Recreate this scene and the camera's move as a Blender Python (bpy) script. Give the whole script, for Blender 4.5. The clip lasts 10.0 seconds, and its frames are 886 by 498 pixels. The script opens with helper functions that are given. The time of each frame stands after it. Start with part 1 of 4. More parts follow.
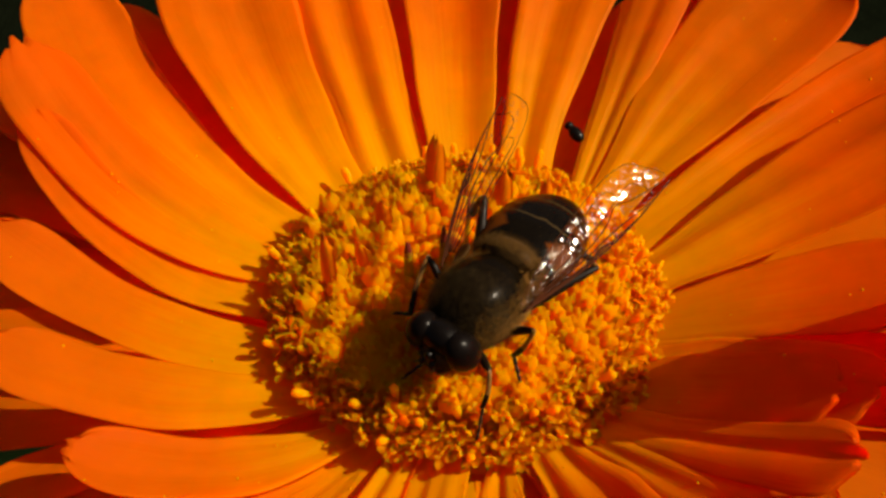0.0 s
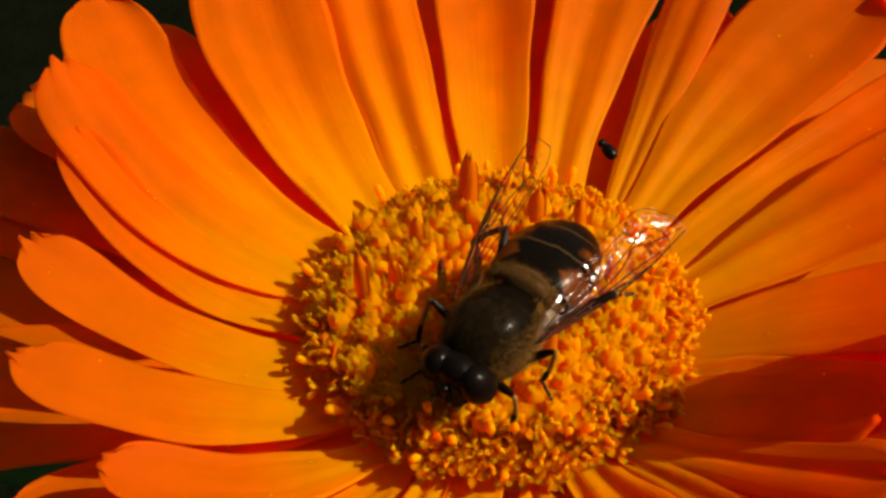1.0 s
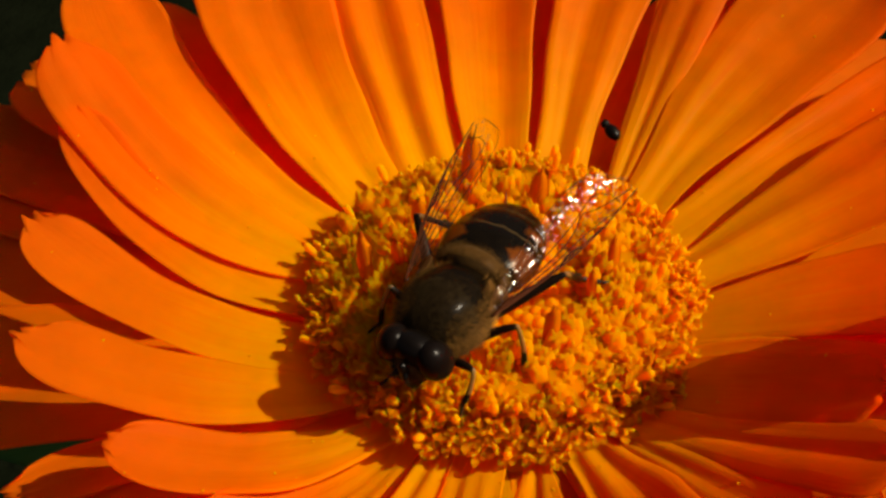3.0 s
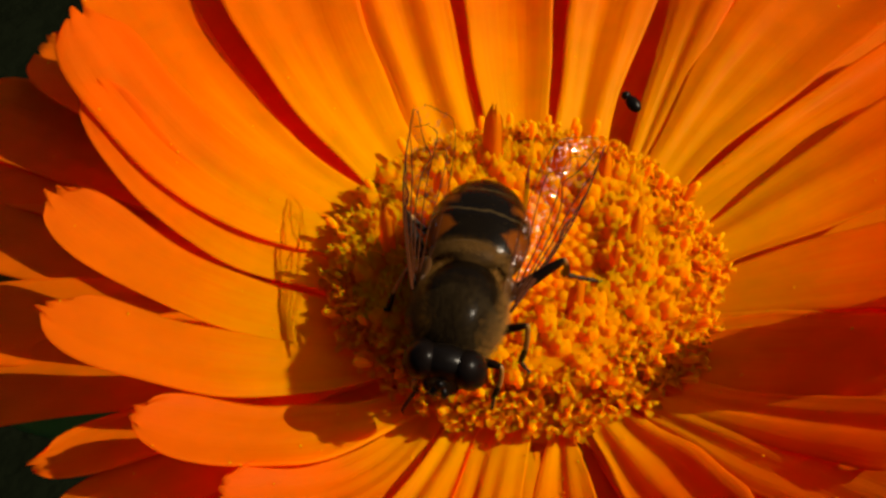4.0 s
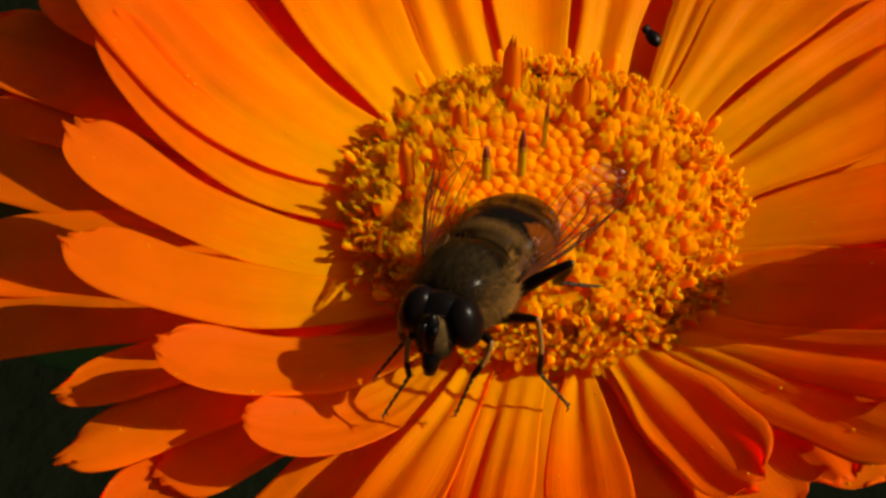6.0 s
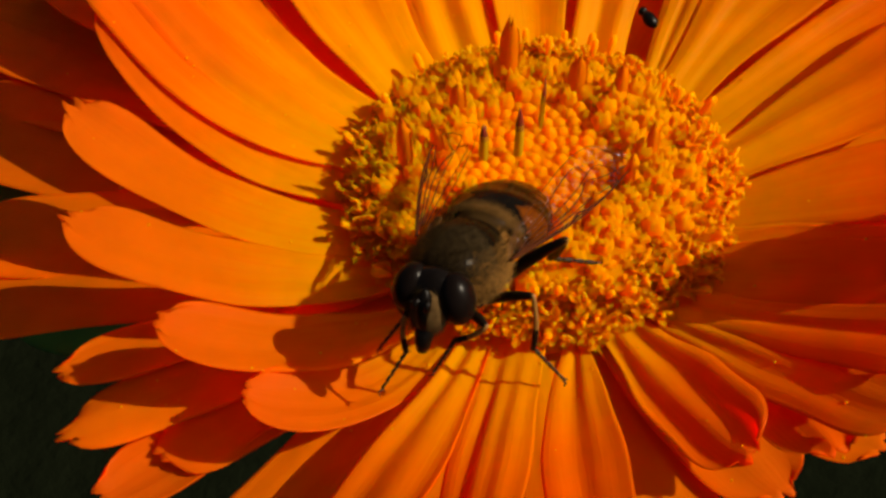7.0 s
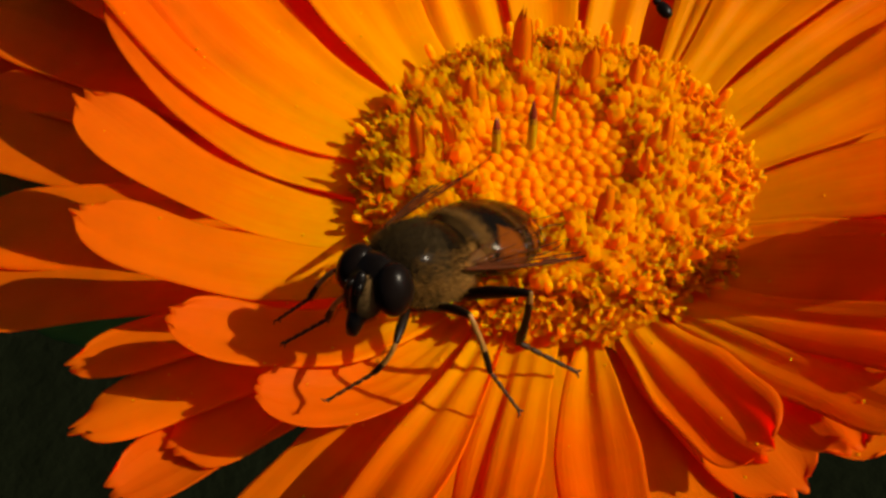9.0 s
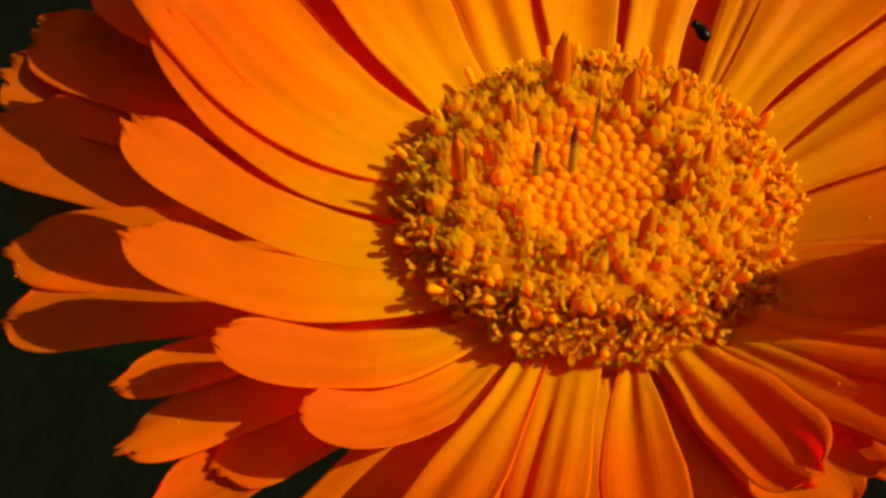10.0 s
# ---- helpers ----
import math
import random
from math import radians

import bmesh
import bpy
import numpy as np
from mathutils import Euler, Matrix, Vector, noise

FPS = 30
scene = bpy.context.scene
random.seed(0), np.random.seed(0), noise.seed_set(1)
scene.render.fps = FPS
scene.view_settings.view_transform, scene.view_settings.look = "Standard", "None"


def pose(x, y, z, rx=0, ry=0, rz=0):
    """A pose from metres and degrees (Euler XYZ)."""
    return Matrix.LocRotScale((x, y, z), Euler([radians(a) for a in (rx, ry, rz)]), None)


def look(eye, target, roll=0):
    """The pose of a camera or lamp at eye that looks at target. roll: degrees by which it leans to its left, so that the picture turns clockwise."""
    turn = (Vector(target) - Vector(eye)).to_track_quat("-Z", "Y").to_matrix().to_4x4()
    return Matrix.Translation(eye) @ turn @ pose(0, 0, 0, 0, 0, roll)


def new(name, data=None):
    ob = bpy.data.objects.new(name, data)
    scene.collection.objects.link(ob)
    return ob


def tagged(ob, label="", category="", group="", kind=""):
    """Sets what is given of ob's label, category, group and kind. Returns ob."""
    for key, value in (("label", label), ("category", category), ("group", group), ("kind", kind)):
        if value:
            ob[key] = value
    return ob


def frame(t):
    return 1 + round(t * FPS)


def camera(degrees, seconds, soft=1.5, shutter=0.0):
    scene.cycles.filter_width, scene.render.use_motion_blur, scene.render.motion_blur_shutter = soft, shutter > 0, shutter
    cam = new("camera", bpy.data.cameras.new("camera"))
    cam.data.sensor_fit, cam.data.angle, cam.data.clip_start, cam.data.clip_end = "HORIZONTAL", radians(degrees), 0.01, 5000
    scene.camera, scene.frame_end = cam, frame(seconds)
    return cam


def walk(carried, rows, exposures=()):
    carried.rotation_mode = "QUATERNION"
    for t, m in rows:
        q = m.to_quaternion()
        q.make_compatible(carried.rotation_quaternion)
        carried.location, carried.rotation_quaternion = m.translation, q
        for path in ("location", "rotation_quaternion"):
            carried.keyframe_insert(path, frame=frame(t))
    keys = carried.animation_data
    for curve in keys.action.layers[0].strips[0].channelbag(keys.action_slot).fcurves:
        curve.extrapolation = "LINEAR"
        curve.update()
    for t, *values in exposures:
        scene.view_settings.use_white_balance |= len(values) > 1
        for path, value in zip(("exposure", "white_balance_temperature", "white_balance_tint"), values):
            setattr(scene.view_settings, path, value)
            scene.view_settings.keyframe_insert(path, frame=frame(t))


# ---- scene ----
cam = camera(50.0, 10.0, soft=2.8, shutter=0.4)
CM = 0.01  # all plans below are in centimetres
# path of the hand-held camera: seconds, eye, target, roll
PATH = [
    (0, (0.191, -3.122, 3.731), (-0.109, -0.052, 0.455), 0.2),
    (0.5, (0.206, -3.138, 3.710), (-0.179, -0.060, 0.449), -0.9),
    (1, (0.168, -3.135, 3.712), (-0.273, -0.008, 0.506), -1.4),
    (1.5, (0.159, -3.129, 3.724), (-0.323, -0.050, 0.478), -1.8),
    (2, (0.163, -3.175, 3.680), (-0.284, -0.115, 0.411), -1.7),
    (2.5, (0.169, -3.139, 3.710), (-0.246, -0.046, 0.467), -1.0),
    (4, (0.068, -3.133, 3.723), (-0.379, -0.180, 0.357), -1.8),
    (4.5, (0.096, -3.165, 3.703), (-0.293, -0.182, 0.357), -0.8),
    (5, (0.129, -3.160, 3.706), (-0.171, -0.235, 0.299), 0.2),
    (5.5, (0.078, -3.180, 3.700), (-0.334, -0.299, 0.268), -1.4),
    (5.7, (0.044, -3.169, 3.707), (-0.412, -0.373, 0.210), -1.9),
    (6.8, (-0.011, -3.229, 3.682), (-0.453, -0.525, 0.113), -2.2),
    (7, (0.029, -3.246, 3.688), (-0.418, -0.532, 0.125), -2.2),
    (7.5, (0.071, -3.201, 3.712), (-0.324, -0.465, 0.161), -1.4),
    (8, (0.024, -3.225, 3.699), (-0.410, -0.563, 0.097), -2.3),
    (8.5, (0.003, -3.236, 3.663), (-0.442, -0.544, 0.085), -2.5),
    (9, (-0.004, -3.194, 3.699), (-0.476, -0.548, 0.090), -2.7),
    (9.5, (-0.087, -3.214, 3.705), (-0.652, -0.569, 0.108), -4.0),
    (10, (-0.085, -3.217, 3.713), (-0.680, -0.503, 0.173), -4.4),
]
walk(cam, [(t, look(Vector(eye) * CM, Vector(target) * CM, roll)) for t, eye, target, roll in PATH], exposures=[(0, 0.36, 7400, 10), (10, 0.36, 7400, 10)])

# ---- light: low sun from the side, clear sky ----
SUN_FROM = Vector((0.765, 0.02, 0.72)).normalized()
world = bpy.data.worlds.new("sky")
scene.world = world
world.use_nodes = True
wn = world.node_tree.nodes
sky = wn.new("ShaderNodeTexSky")
sky.sky_type = "NISHITA"
sky.sun_disc = False
sky.sun_elevation = math.asin(SUN_FROM.z)
sky.sun_rotation = math.atan2(SUN_FROM.x, SUN_FROM.y)
sky.dust_density, sky.air_density, sky.ozone_density = 6.0, 0.7, 0.2  # hazy
wn["Background"].inputs["Strength"].default_value = 0.042
world.node_tree.links.new(sky.outputs["Color"], wn["Background"].inputs["Color"])
sun = new("sun", bpy.data.lights.new("sun", "SUN"))
sun.data.energy, sun.data.angle, sun.data.color = 5.0, radians(0.6), (1.0, 0.92, 0.78)
sun.matrix_world = look(SUN_FROM * 2, (0, 0, 0))


# ---- materials ----
def material(name):
    m = bpy.data.materials.new(name)
    m.use_nodes = True
    t = m.node_tree
    return m, t, t.nodes["Principled BSDF"], t.nodes["Material Output"]


def node(t, kind, links=(), **values):
    n = t.nodes.new(kind)
    for k, v in values.items():
        if k in n.inputs:
            n.inputs[k].default_value = v
    for socket, source in links:
        t.links.new(source, n.inputs[socket])
    return n


def ramp(t, source, stops):
    n = t.nodes.new("ShaderNodeValToRGB")
    e = n.color_ramp.elements
    while len(e) < len(stops):
        e.new(0.5)
    for el, (pos, col) in zip(e, stops):
        el.position, el.color = pos, (*col, 1)
    t.links.new(source, n.inputs["Fac"])
    return n.outputs["Color"]


def maths(t, op, a, b=None, c=None):
    n = t.nodes.new("ShaderNodeMath")
    n.operation = op
    for i, v in enumerate((a, b, c)):
        if v is None:
            continue
        if isinstance(v, (int, float)):
            n.inputs[i].default_value = v
        else:
            t.links.new(v, n.inputs[i])
    return n.outputs[0]


def mixed(t, fac, a, b, mode="MIX"):
    n = t.nodes.new("ShaderNodeMix")
    n.data_type, n.blend_type = "RGBA", mode
    for i, v in ((0, fac), (6, a), (7, b)):
        if isinstance(v, (int, float)):
            n.inputs[i].default_value = v
        elif isinstance(v, tuple):
            n.inputs[i].default_value = (*v, 1)
        else:
            t.links.new(v, n.inputs[i])
    return n.outputs[2]


def grain(t, scale, detail=3.0, vector=None, rough=0.55):
    n = t.nodes.new("ShaderNodeTexNoise")
    n.inputs["Scale"].default_value, n.inputs["Detail"].default_value, n.inputs["Roughness"].default_value = scale, detail, rough
    if vector is None:
        vector = t.nodes.new("ShaderNodeTexCoord").outputs["Object"]
    t.links.new(vector, n.inputs["Vector"])
    return n.outputs["Fac"]


def bump(t, bsdf, height, distance, strength=1.0):
    n = node(t, "ShaderNodeBump", [("Height", height)], Strength=strength, Distance=distance)
    t.links.new(n.outputs["Normal"], bsdf.inputs["Normal"])
    return n.outputs["Normal"]


def leafy(name, stops, passing, streak=0.32, rough=0.42, tint=0.15, share=0.5):
    """A thin petal or leaf: pigment along its length, fine veins, light passing passing."""
    m, t, b, out = material(name)
    along = node(t, "ShaderNodeAttribute")
    along.attribute_name = "along"
    across = node(t, "ShaderNodeAttribute")
    across.attribute_name = "across"
    rnd = t.nodes.new("ShaderNodeObjectInfo").outputs["Random"]
    vec = node(t, "ShaderNodeCombineXYZ", [("X", maths(t, "MULTIPLY", along.outputs["Fac"], 2.2)), ("Y", maths(t, "MULTIPLY", across.outputs["Fac"], 9.0)), ("Z", maths(t, "MULTIPLY", rnd, 50.0))])
    veins = grain(t, 1.6, 4.0, vec.outputs[0], 0.6)
    fine = node(t, "ShaderNodeCombineXYZ", [("X", maths(t, "MULTIPLY", along.outputs["Fac"], 6.0)), ("Y", maths(t, "MULTIPLY", across.outputs["Fac"], 45.0)), ("Z", maths(t, "MULTIPLY", rnd, 31.0))])
    hair = grain(t, 1.5, 2.0, fine.outputs[0])
    blotch = grain(t, 420.0, 3.0)
    col = ramp(t, maths(t, "ADD", along.outputs["Fac"], maths(t, "MULTIPLY", maths(t, "SUBTRACT", veins, 0.5), streak)), stops)
    dark = maths(t, "ADD", 1.0 - tint, maths(t, "MULTIPLY", blotch, 2 * tint))
    hsv = node(t, "ShaderNodeHueSaturation", [("Color", col), ("Value", dark), ("Hue", maths(t, "ADD", 0.495, maths(t, "MULTIPLY", rnd, 0.008)))])
    t.links.new(hsv.outputs[0], b.inputs["Base Color"])
    b.inputs["Roughness"].default_value = rough
    b.inputs["Specular IOR Level"].default_value = 0.035
    cells = grain(t, 9000.0, 2.0)
    h = maths(t, "ADD", maths(t, "MULTIPLY", veins, 1.0), maths(t, "ADD", maths(t, "MULTIPLY", hair, 0.35), maths(t, "MULTIPLY", cells, 0.12)))
    nrm = bump(t, b, h, 0.00005, 0.6)
    tr = node(t, "ShaderNodeBsdfTranslucent", [("Color", mixed(t, 1.0, hsv.outputs[0], passing, "MULTIPLY")), ("Normal", nrm)])
    mx = node(t, "ShaderNodeMixShader", [(1, b.outputs[0]), (2, tr.outputs[0])], Fac=share)
    mx.inputs[0].default_value = share
    t.links.new(mx.outputs[0], out.inputs["Surface"])
    return m


PIGMENT = [(0.0, (0.96, 0.53, 0.007)), (0.28, (0.96, 0.385, 0.007)), (0.55, (0.94, 0.226, 0.007)), (1.0, (0.93, 0.166, 0.008))]
PETAL = leafy("petal_orange", PIGMENT, (1.0, 0.32, 1.0), share=0.68)
PETAL_BACK = leafy("petal_orange_underside", PIGMENT, (1.0, 0.45, 1.0), share=0.93)
LEAF = leafy("leaf_green", [(0.0, (0.06, 0.15, 0.025)), (1.0, (0.045, 0.12, 0.02))], (0.9, 1.0, 0.4), share=0.3, rough=0.5)


def plain(name, colour, rough=0.5, spec=0.5, vary=0.2, scale=600.0, relief=0.0, relief_scale=2500.0, share=0.0, passing=(1, 1, 1), soft=0.0):
    m, t, b, out = material(name)
    n = grain(t, scale, 4.0)
    rnd = t.nodes.new("ShaderNodeObjectInfo").outputs["Random"]
    lo, hi = tuple(c * (1 - vary) for c in colour), tuple(min(1, c * (1 + vary)) for c in colour)
    col = mixed(t, maths(t, "ADD", maths(t, "MULTIPLY", n, 0.75), maths(t, "MULTIPLY", rnd, 0.25)), lo, hi)
    t.links.new(col, b.inputs["Base Color"])
    b.inputs["Roughness"].default_value, b.inputs["Specular IOR Level"].default_value = rough, spec
    if soft:
        b.inputs["Subsurface Weight"].default_value, b.inputs["Subsurface Scale"].default_value = 1.0, soft
        b.inputs["Subsurface Radius"].default_value = (1.0, 0.45, 0.1)
    if relief:
        bump(t, b, grain(t, relief_scale, 3.0), relief, 0.6)
    if share:
        tr = node(t, "ShaderNodeBsdfTranslucent", [("Color", mixed(t, 1.0, col, passing, "MULTIPLY"))])
        mx = node(t, "ShaderNodeMixShader", [(1, b.outputs[0]), (2, tr.outputs[0])])
        mx.inputs[0].default_value = share
        t.links.new(mx.outputs[0], out.inputs["Surface"])
    return m


def juicy(name, colour, vary, scale, share):
    """Soft plant tissue that lets much of the light through."""
    return plain(name, colour, 0.65, 0.03, vary, scale, 0.00001, 5000, share=share, passing=(1.0, 0.68, 0.4), soft=0.001)


BUD = juicy("bud_yellow", (0.97, 0.43, 0.008), 0.06, 700, 0.68)
FLORET = juicy("floret_yellow", (0.98, 0.47, 0.008), 0.07, 900, 0.72)
POLLEN = juicy("pollen_gold", (0.98, 0.44, 0.009), 0.1, 3000, 0.6)
SPIKE = plain("spike_orange", (0.9, 0.31, 0.006), 0.6, 0.05, 0.2, 600, 0.00003, 4000, share=0.6, passing=(1, 0.6, 0.4))
SPIKE_TIP = plain("spike_tip_russet", (0.55, 0.08, 0.006), 0.6, 0.05, 0.4, 900, share=0.5)
GREENISH = plain("spike_green", (0.6, 0.38, 0.012), 0.6, 0.05, 0.3, 900, 0.00003, 4000, share=0.5)
TIPRED = plain("spike_tip_maroon", (0.16, 0.015, 0.006), 0.5, 0.4, 0.3)
STEM = plain("stem_green", (0.06, 0.13, 0.03), 0.5, 0.4, 0.25, 500, 0.0001, 1500)
# far darker than real soil: the shade under the plant is in this colour
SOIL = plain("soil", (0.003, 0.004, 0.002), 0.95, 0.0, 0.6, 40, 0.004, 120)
BLACK = plain("chitin_black", (0.003, 0.002, 0.0015), 0.3, 0.12, 0.4, 1500, 0.00002, 5000)
EYE = plain("eye_dark", (0.004, 0.0025, 0.002), 0.28, 0.06, 0.4, 700, 0.000006, 14000)
PALEFACE = plain("face_pale", (0.085, 0.046, 0.015), 0.75, 0.08, 0.3, 1800, 0.00004, 6000)
LEG = plain("leg_dark", (0.008, 0.004, 0.002), 0.42, 0.1, 0.5, 1500, 0.00003, 5000)
LEGFOOT = plain("leg_foot", (0.03, 0.014, 0.005), 0.55, 0.15, 0.5, 1500, 0.00003, 5000)
SCALE = plain("wing_scale_pale", (0.13, 0.06, 0.018), 0.5, 0.05, 0.15, 900, share=0.5, passing=(1, 0.8, 0.5))
LEGPALE = plain("leg_pale", (0.2, 0.09, 0.016), 0.45, 0.4, 0.4, 1500, 0.00003, 5000)
FUZZ = plain("hair_tan", (0.25, 0.115, 0.022), 0.6, 0.12, 0.3, 900, share=0.35, passing=(1, 0.85, 0.5))
FUZZ_DARK = plain("hair_brown", (0.046, 0.027, 0.008), 0.6, 0.1, 0.3, 900, share=0.25)
FUZZ_BROWN = plain("hair_umber", (0.026, 0.014, 0.0045), 0.7, 0.05, 0.3, 900, share=0.3)
FUZZ_BAND = plain("hair_amber", (0.14, 0.066, 0.014), 0.6, 0.1, 0.3, 900, share=0.3, passing=(1, 0.8, 0.5))
VEIN = plain("wing_vein", (0.05, 0.012, 0.003), 0.6, 0.05, 0.3)


def thorax_material():
    m, t, b, _ = material("thorax_bronze")
    co = t.nodes.new("ShaderNodeTexCoord").outputs["Object"]
    n = grain(t, 500.0, 4.0, co)
    col = mixed(t, n, (0.0015, 0.001, 0.0005), (0.006, 0.0035, 0.0015))
    t.links.new(col, b.inputs["Base Color"])
    b.inputs["Roughness"].default_value, b.inputs["Specular IOR Level"].default_value = 0.2, 0.04
    bump(t, b, grain(t, 6000.0, 3.0, co), 0.00001, 0.3)
    return m


def abdomen_material():
    """Black tergites with orange flank patches and thin pale hind margins."""
    m, t, b, _ = material("abdomen_banded")
    co = t.nodes.new("ShaderNodeTexCoord").outputs["Object"]
    sep = node(t, "ShaderNodeSeparateXYZ", [(0, co)])
    wob = maths(t, "MULTIPLY", maths(t, "SUBTRACT", grain(t, 900.0, 3.0, co), 0.5), 0.0006)
    y = maths(t, "ADD", maths(t, "MULTIPLY", sep.outputs["Y"], -1.0), wob)
    x = maths(t, "ABSOLUTE", sep.outputs["X"])

    def between(v, lo, hi, soft):
        up = maths(t, "MULTIPLY", maths(t, "SUBTRACT", v, lo), 1 / soft)
        dn = maths(t, "MULTIPLY", maths(t, "SUBTRACT", hi, v), 1 / soft)
        n = t.nodes.new("ShaderNodeMath")
        n.operation, n.use_clamp = "MINIMUM", True
        t.links.new(up, n.inputs[0])
        t.links.new(dn, n.inputs[1])
        return n.outputs[0]

    side = maths(t, "SUBTRACT", x, maths(t, "ADD", 0.0009, maths(t, "MULTIPLY", maths(t, "ABSOLUTE", maths(t, "SUBTRACT", y, 0.0017)), 0.9)))
    patch = maths(t, "MULTIPLY", between(y, 0.0007, 0.0025, 0.0004), between(side, 0.0, 0.006, 0.0003))
    patch2 = maths(t, "MULTIPLY", between(y, 0.0030, 0.0038, 0.0003), between(maths(t, "SUBTRACT", x, 0.0011), 0.0, 0.006, 0.0004))
    rims = between(y, 0.00265, 0.00285, 0.00008)
    for lo in (0.0042,):
        rims = maths(t, "MAXIMUM", rims, between(y, lo, lo + 0.0002, 0.00008))
    col = mixed(t, grain(t, 700.0, 3.0, co), (0.0015, 0.001, 0.0008), (0.006, 0.004, 0.002))
    col = mixed(t, maths(t, "MULTIPLY", maths(t, "MAXIMUM", patch, patch2), 0.9), col, (0.11, 0.026, 0.002))
    col = mixed(t, maths(t, "MULTIPLY", between(y, -0.001, 0.0003, 0.0003), 0.6), col, (0.045, 0.02, 0.005))
    col = mixed(t, maths(t, "MULTIPLY", rims, 0.07), col, (0.45, 0.28, 0.1))
    t.links.new(col, b.inputs["Base Color"])
    b.inputs["Roughness"].default_value, b.inputs["Specular IOR Level"].default_value = 0.2, 0.06
    bump(t, b, grain(t, 5000.0, 3.0, co), 0.00003, 0.5)
    return m


def membrane_material():
    m, t, b, out = material("wing_membrane")
    co = t.nodes.new("ShaderNodeTexCoord").outputs["Object"]
    gl = node(t, "ShaderNodeBsdfGlossy", Roughness=0.07)
    gl.inputs["Color"].default_value = (1.0, 0.94, 0.86, 1)
    bm = node(t, "ShaderNodeBump", [("Height", grain(t, 3000.0, 2.0, co))], Strength=1.0, Distance=0.00006)
    t.links.new(bm.outputs["Normal"], gl.inputs["Normal"])
    tp = t.nodes.new("ShaderNodeBsdfTransparent")
    tp.inputs["Color"].default_value = (0.99, 0.975, 0.945, 1)
    specks = ramp(t, grain(t, 5200.0, 1.0, co), [(0.57, (0, 0, 0)), (0.64, (1, 1, 1))])
    patches = ramp(t, grain(t, 1100.0, 2.0, co), [(0.4, (0.3, 0.3, 0.3)), (0.52, (1, 1, 1))])
    mx = node(t, "ShaderNodeMixShader", [(0, maths(t, "ADD", 0.0008, maths(t, "MULTIPLY", maths(t, "MULTIPLY", specks, patches), 0.16))), (1, tp.outputs[0]), (2, gl.outputs[0])])
    t.links.new(mx.outputs[0], out.inputs["Surface"])
    return m


THORAX, ABDOMEN, MEMBRANE = thorax_material(), abdomen_material(), membrane_material()


# ---- mesh helpers (centimetres in, metres out) ----
def mesh_of(name, verts, faces, mats, smooth=True, attrs=None, slots=None):
    me = bpy.data.meshes.new(name)
    me.from_pydata([(x * CM, y * CM, z * CM) for x, y, z in verts], [], faces)
    for m in mats if isinstance(mats, (list, tuple)) else [mats]:
        me.materials.append(m)
    if smooth:
        me.polygons.foreach_set("use_smooth", [True] * len(faces))
    if slots:
        me.polygons.foreach_set("material_index", slots)
    for key, vals in (attrs or {}).items():
        me.attributes.new(key, "FLOAT", "POINT").data.foreach_set("value", vals)
    me.update()
    return me


def part(name, me, parent=None, label="", at=None):
    ob = new(name, me)
    if parent is not None:
        ob.parent = parent
    if at is not None:
        ob.matrix_basis = at
    if label:
        tagged(ob, label)
    return ob


def cm_pose(x, y, z, rx=0, ry=0, rz=0):
    return pose(x * CM, y * CM, z * CM, rx, ry, rz)


def ball(rx, ry, rz, cx=0, cy=0, cz=0, seg=24, rings=16, shape=None):
    """An ellipsoid; shape(x, y, z) may bend the unit ball first."""
    v, f = [], []
    for i in range(rings + 1):
        a = math.pi * i / rings
        for j in range(seg):
            b = 2 * math.pi * j / seg
            p = (math.sin(a) * math.cos(b), math.sin(a) * math.sin(b), math.cos(a))
            p = shape(*p) if shape else p
            v.append((cx + rx * p[0], cy + ry * p[1], cz + rz * p[2]))
    for i in range(rings):
        for j in range(seg):
            k = (j + 1) % seg
            f.append((i * seg + j, (i + 1) * seg + j, (i + 1) * seg + k, i * seg + k))
    return v, f


def tube(points, radii, sides=8, flat=1.0):
    """A closed tapering tube along points."""
    v, f = [], []
    pts = [Vector(p) for p in points]
    up = Vector((0.13, 0.21, 1.0))
    for i, p in enumerate(pts):
        d = (pts[min(i + 1, len(pts) - 1)] - pts[max(i - 1, 0)]).normalized()
        a = d.cross(up)
        a = a.normalized() if a.length > 1e-6 else Vector((1, 0, 0))
        b = a.cross(d)
        for k in range(sides):
            w = 2 * math.pi * k / sides
            v.append(tuple(p + radii[i] * (math.cos(w) * a + flat * math.sin(w) * b)))
    for i in range(len(pts) - 1):
        for k in range(sides):
            n = (k + 1) % sides
            f.append((i * sides + k, i * sides + n, (i + 1) * sides + n, (i + 1) * sides + k))
    f.append(tuple(range(sides))[::-1])
    f.append(tuple((len(pts) - 1) * sides + k for k in range(sides)))
    return v, f


def join(*pieces):
    v, f = [], []
    for pv, pf in pieces:
        n = len(v)
        v += pv
        f += [tuple(i + n for i in face) for face in pf]
    return v, f


# ---- ground ----
gv, gf = [], []
N = 24
for i in range(N + 1):
    for j in range(N + 1):
        x, y = (2 * i / N - 1), (2 * j / N - 1)
        x, y = x * abs(x) ** 3 * 40000, y * abs(y) ** 3 * 40000
        gv.append((x, y, -32 + 1.2 * noise.noise((x * 0.08, y * 0.08, 0))))
for i in range(N):
    for j in range(N):
        a = i * (N + 1) + j
        gf.append((a, a + N + 1, a + N + 2, a + 1))
tagged(new("ground", mesh_of("ground", gv, gf, SOIL)), "garden soil below the flower, its deep shade put into the colour", "ground", kind="structure")

# ---- the marigold ----
flower = tagged(new("marigold_flower"), "orange pot marigold in full bloom on a green stem", "flower")


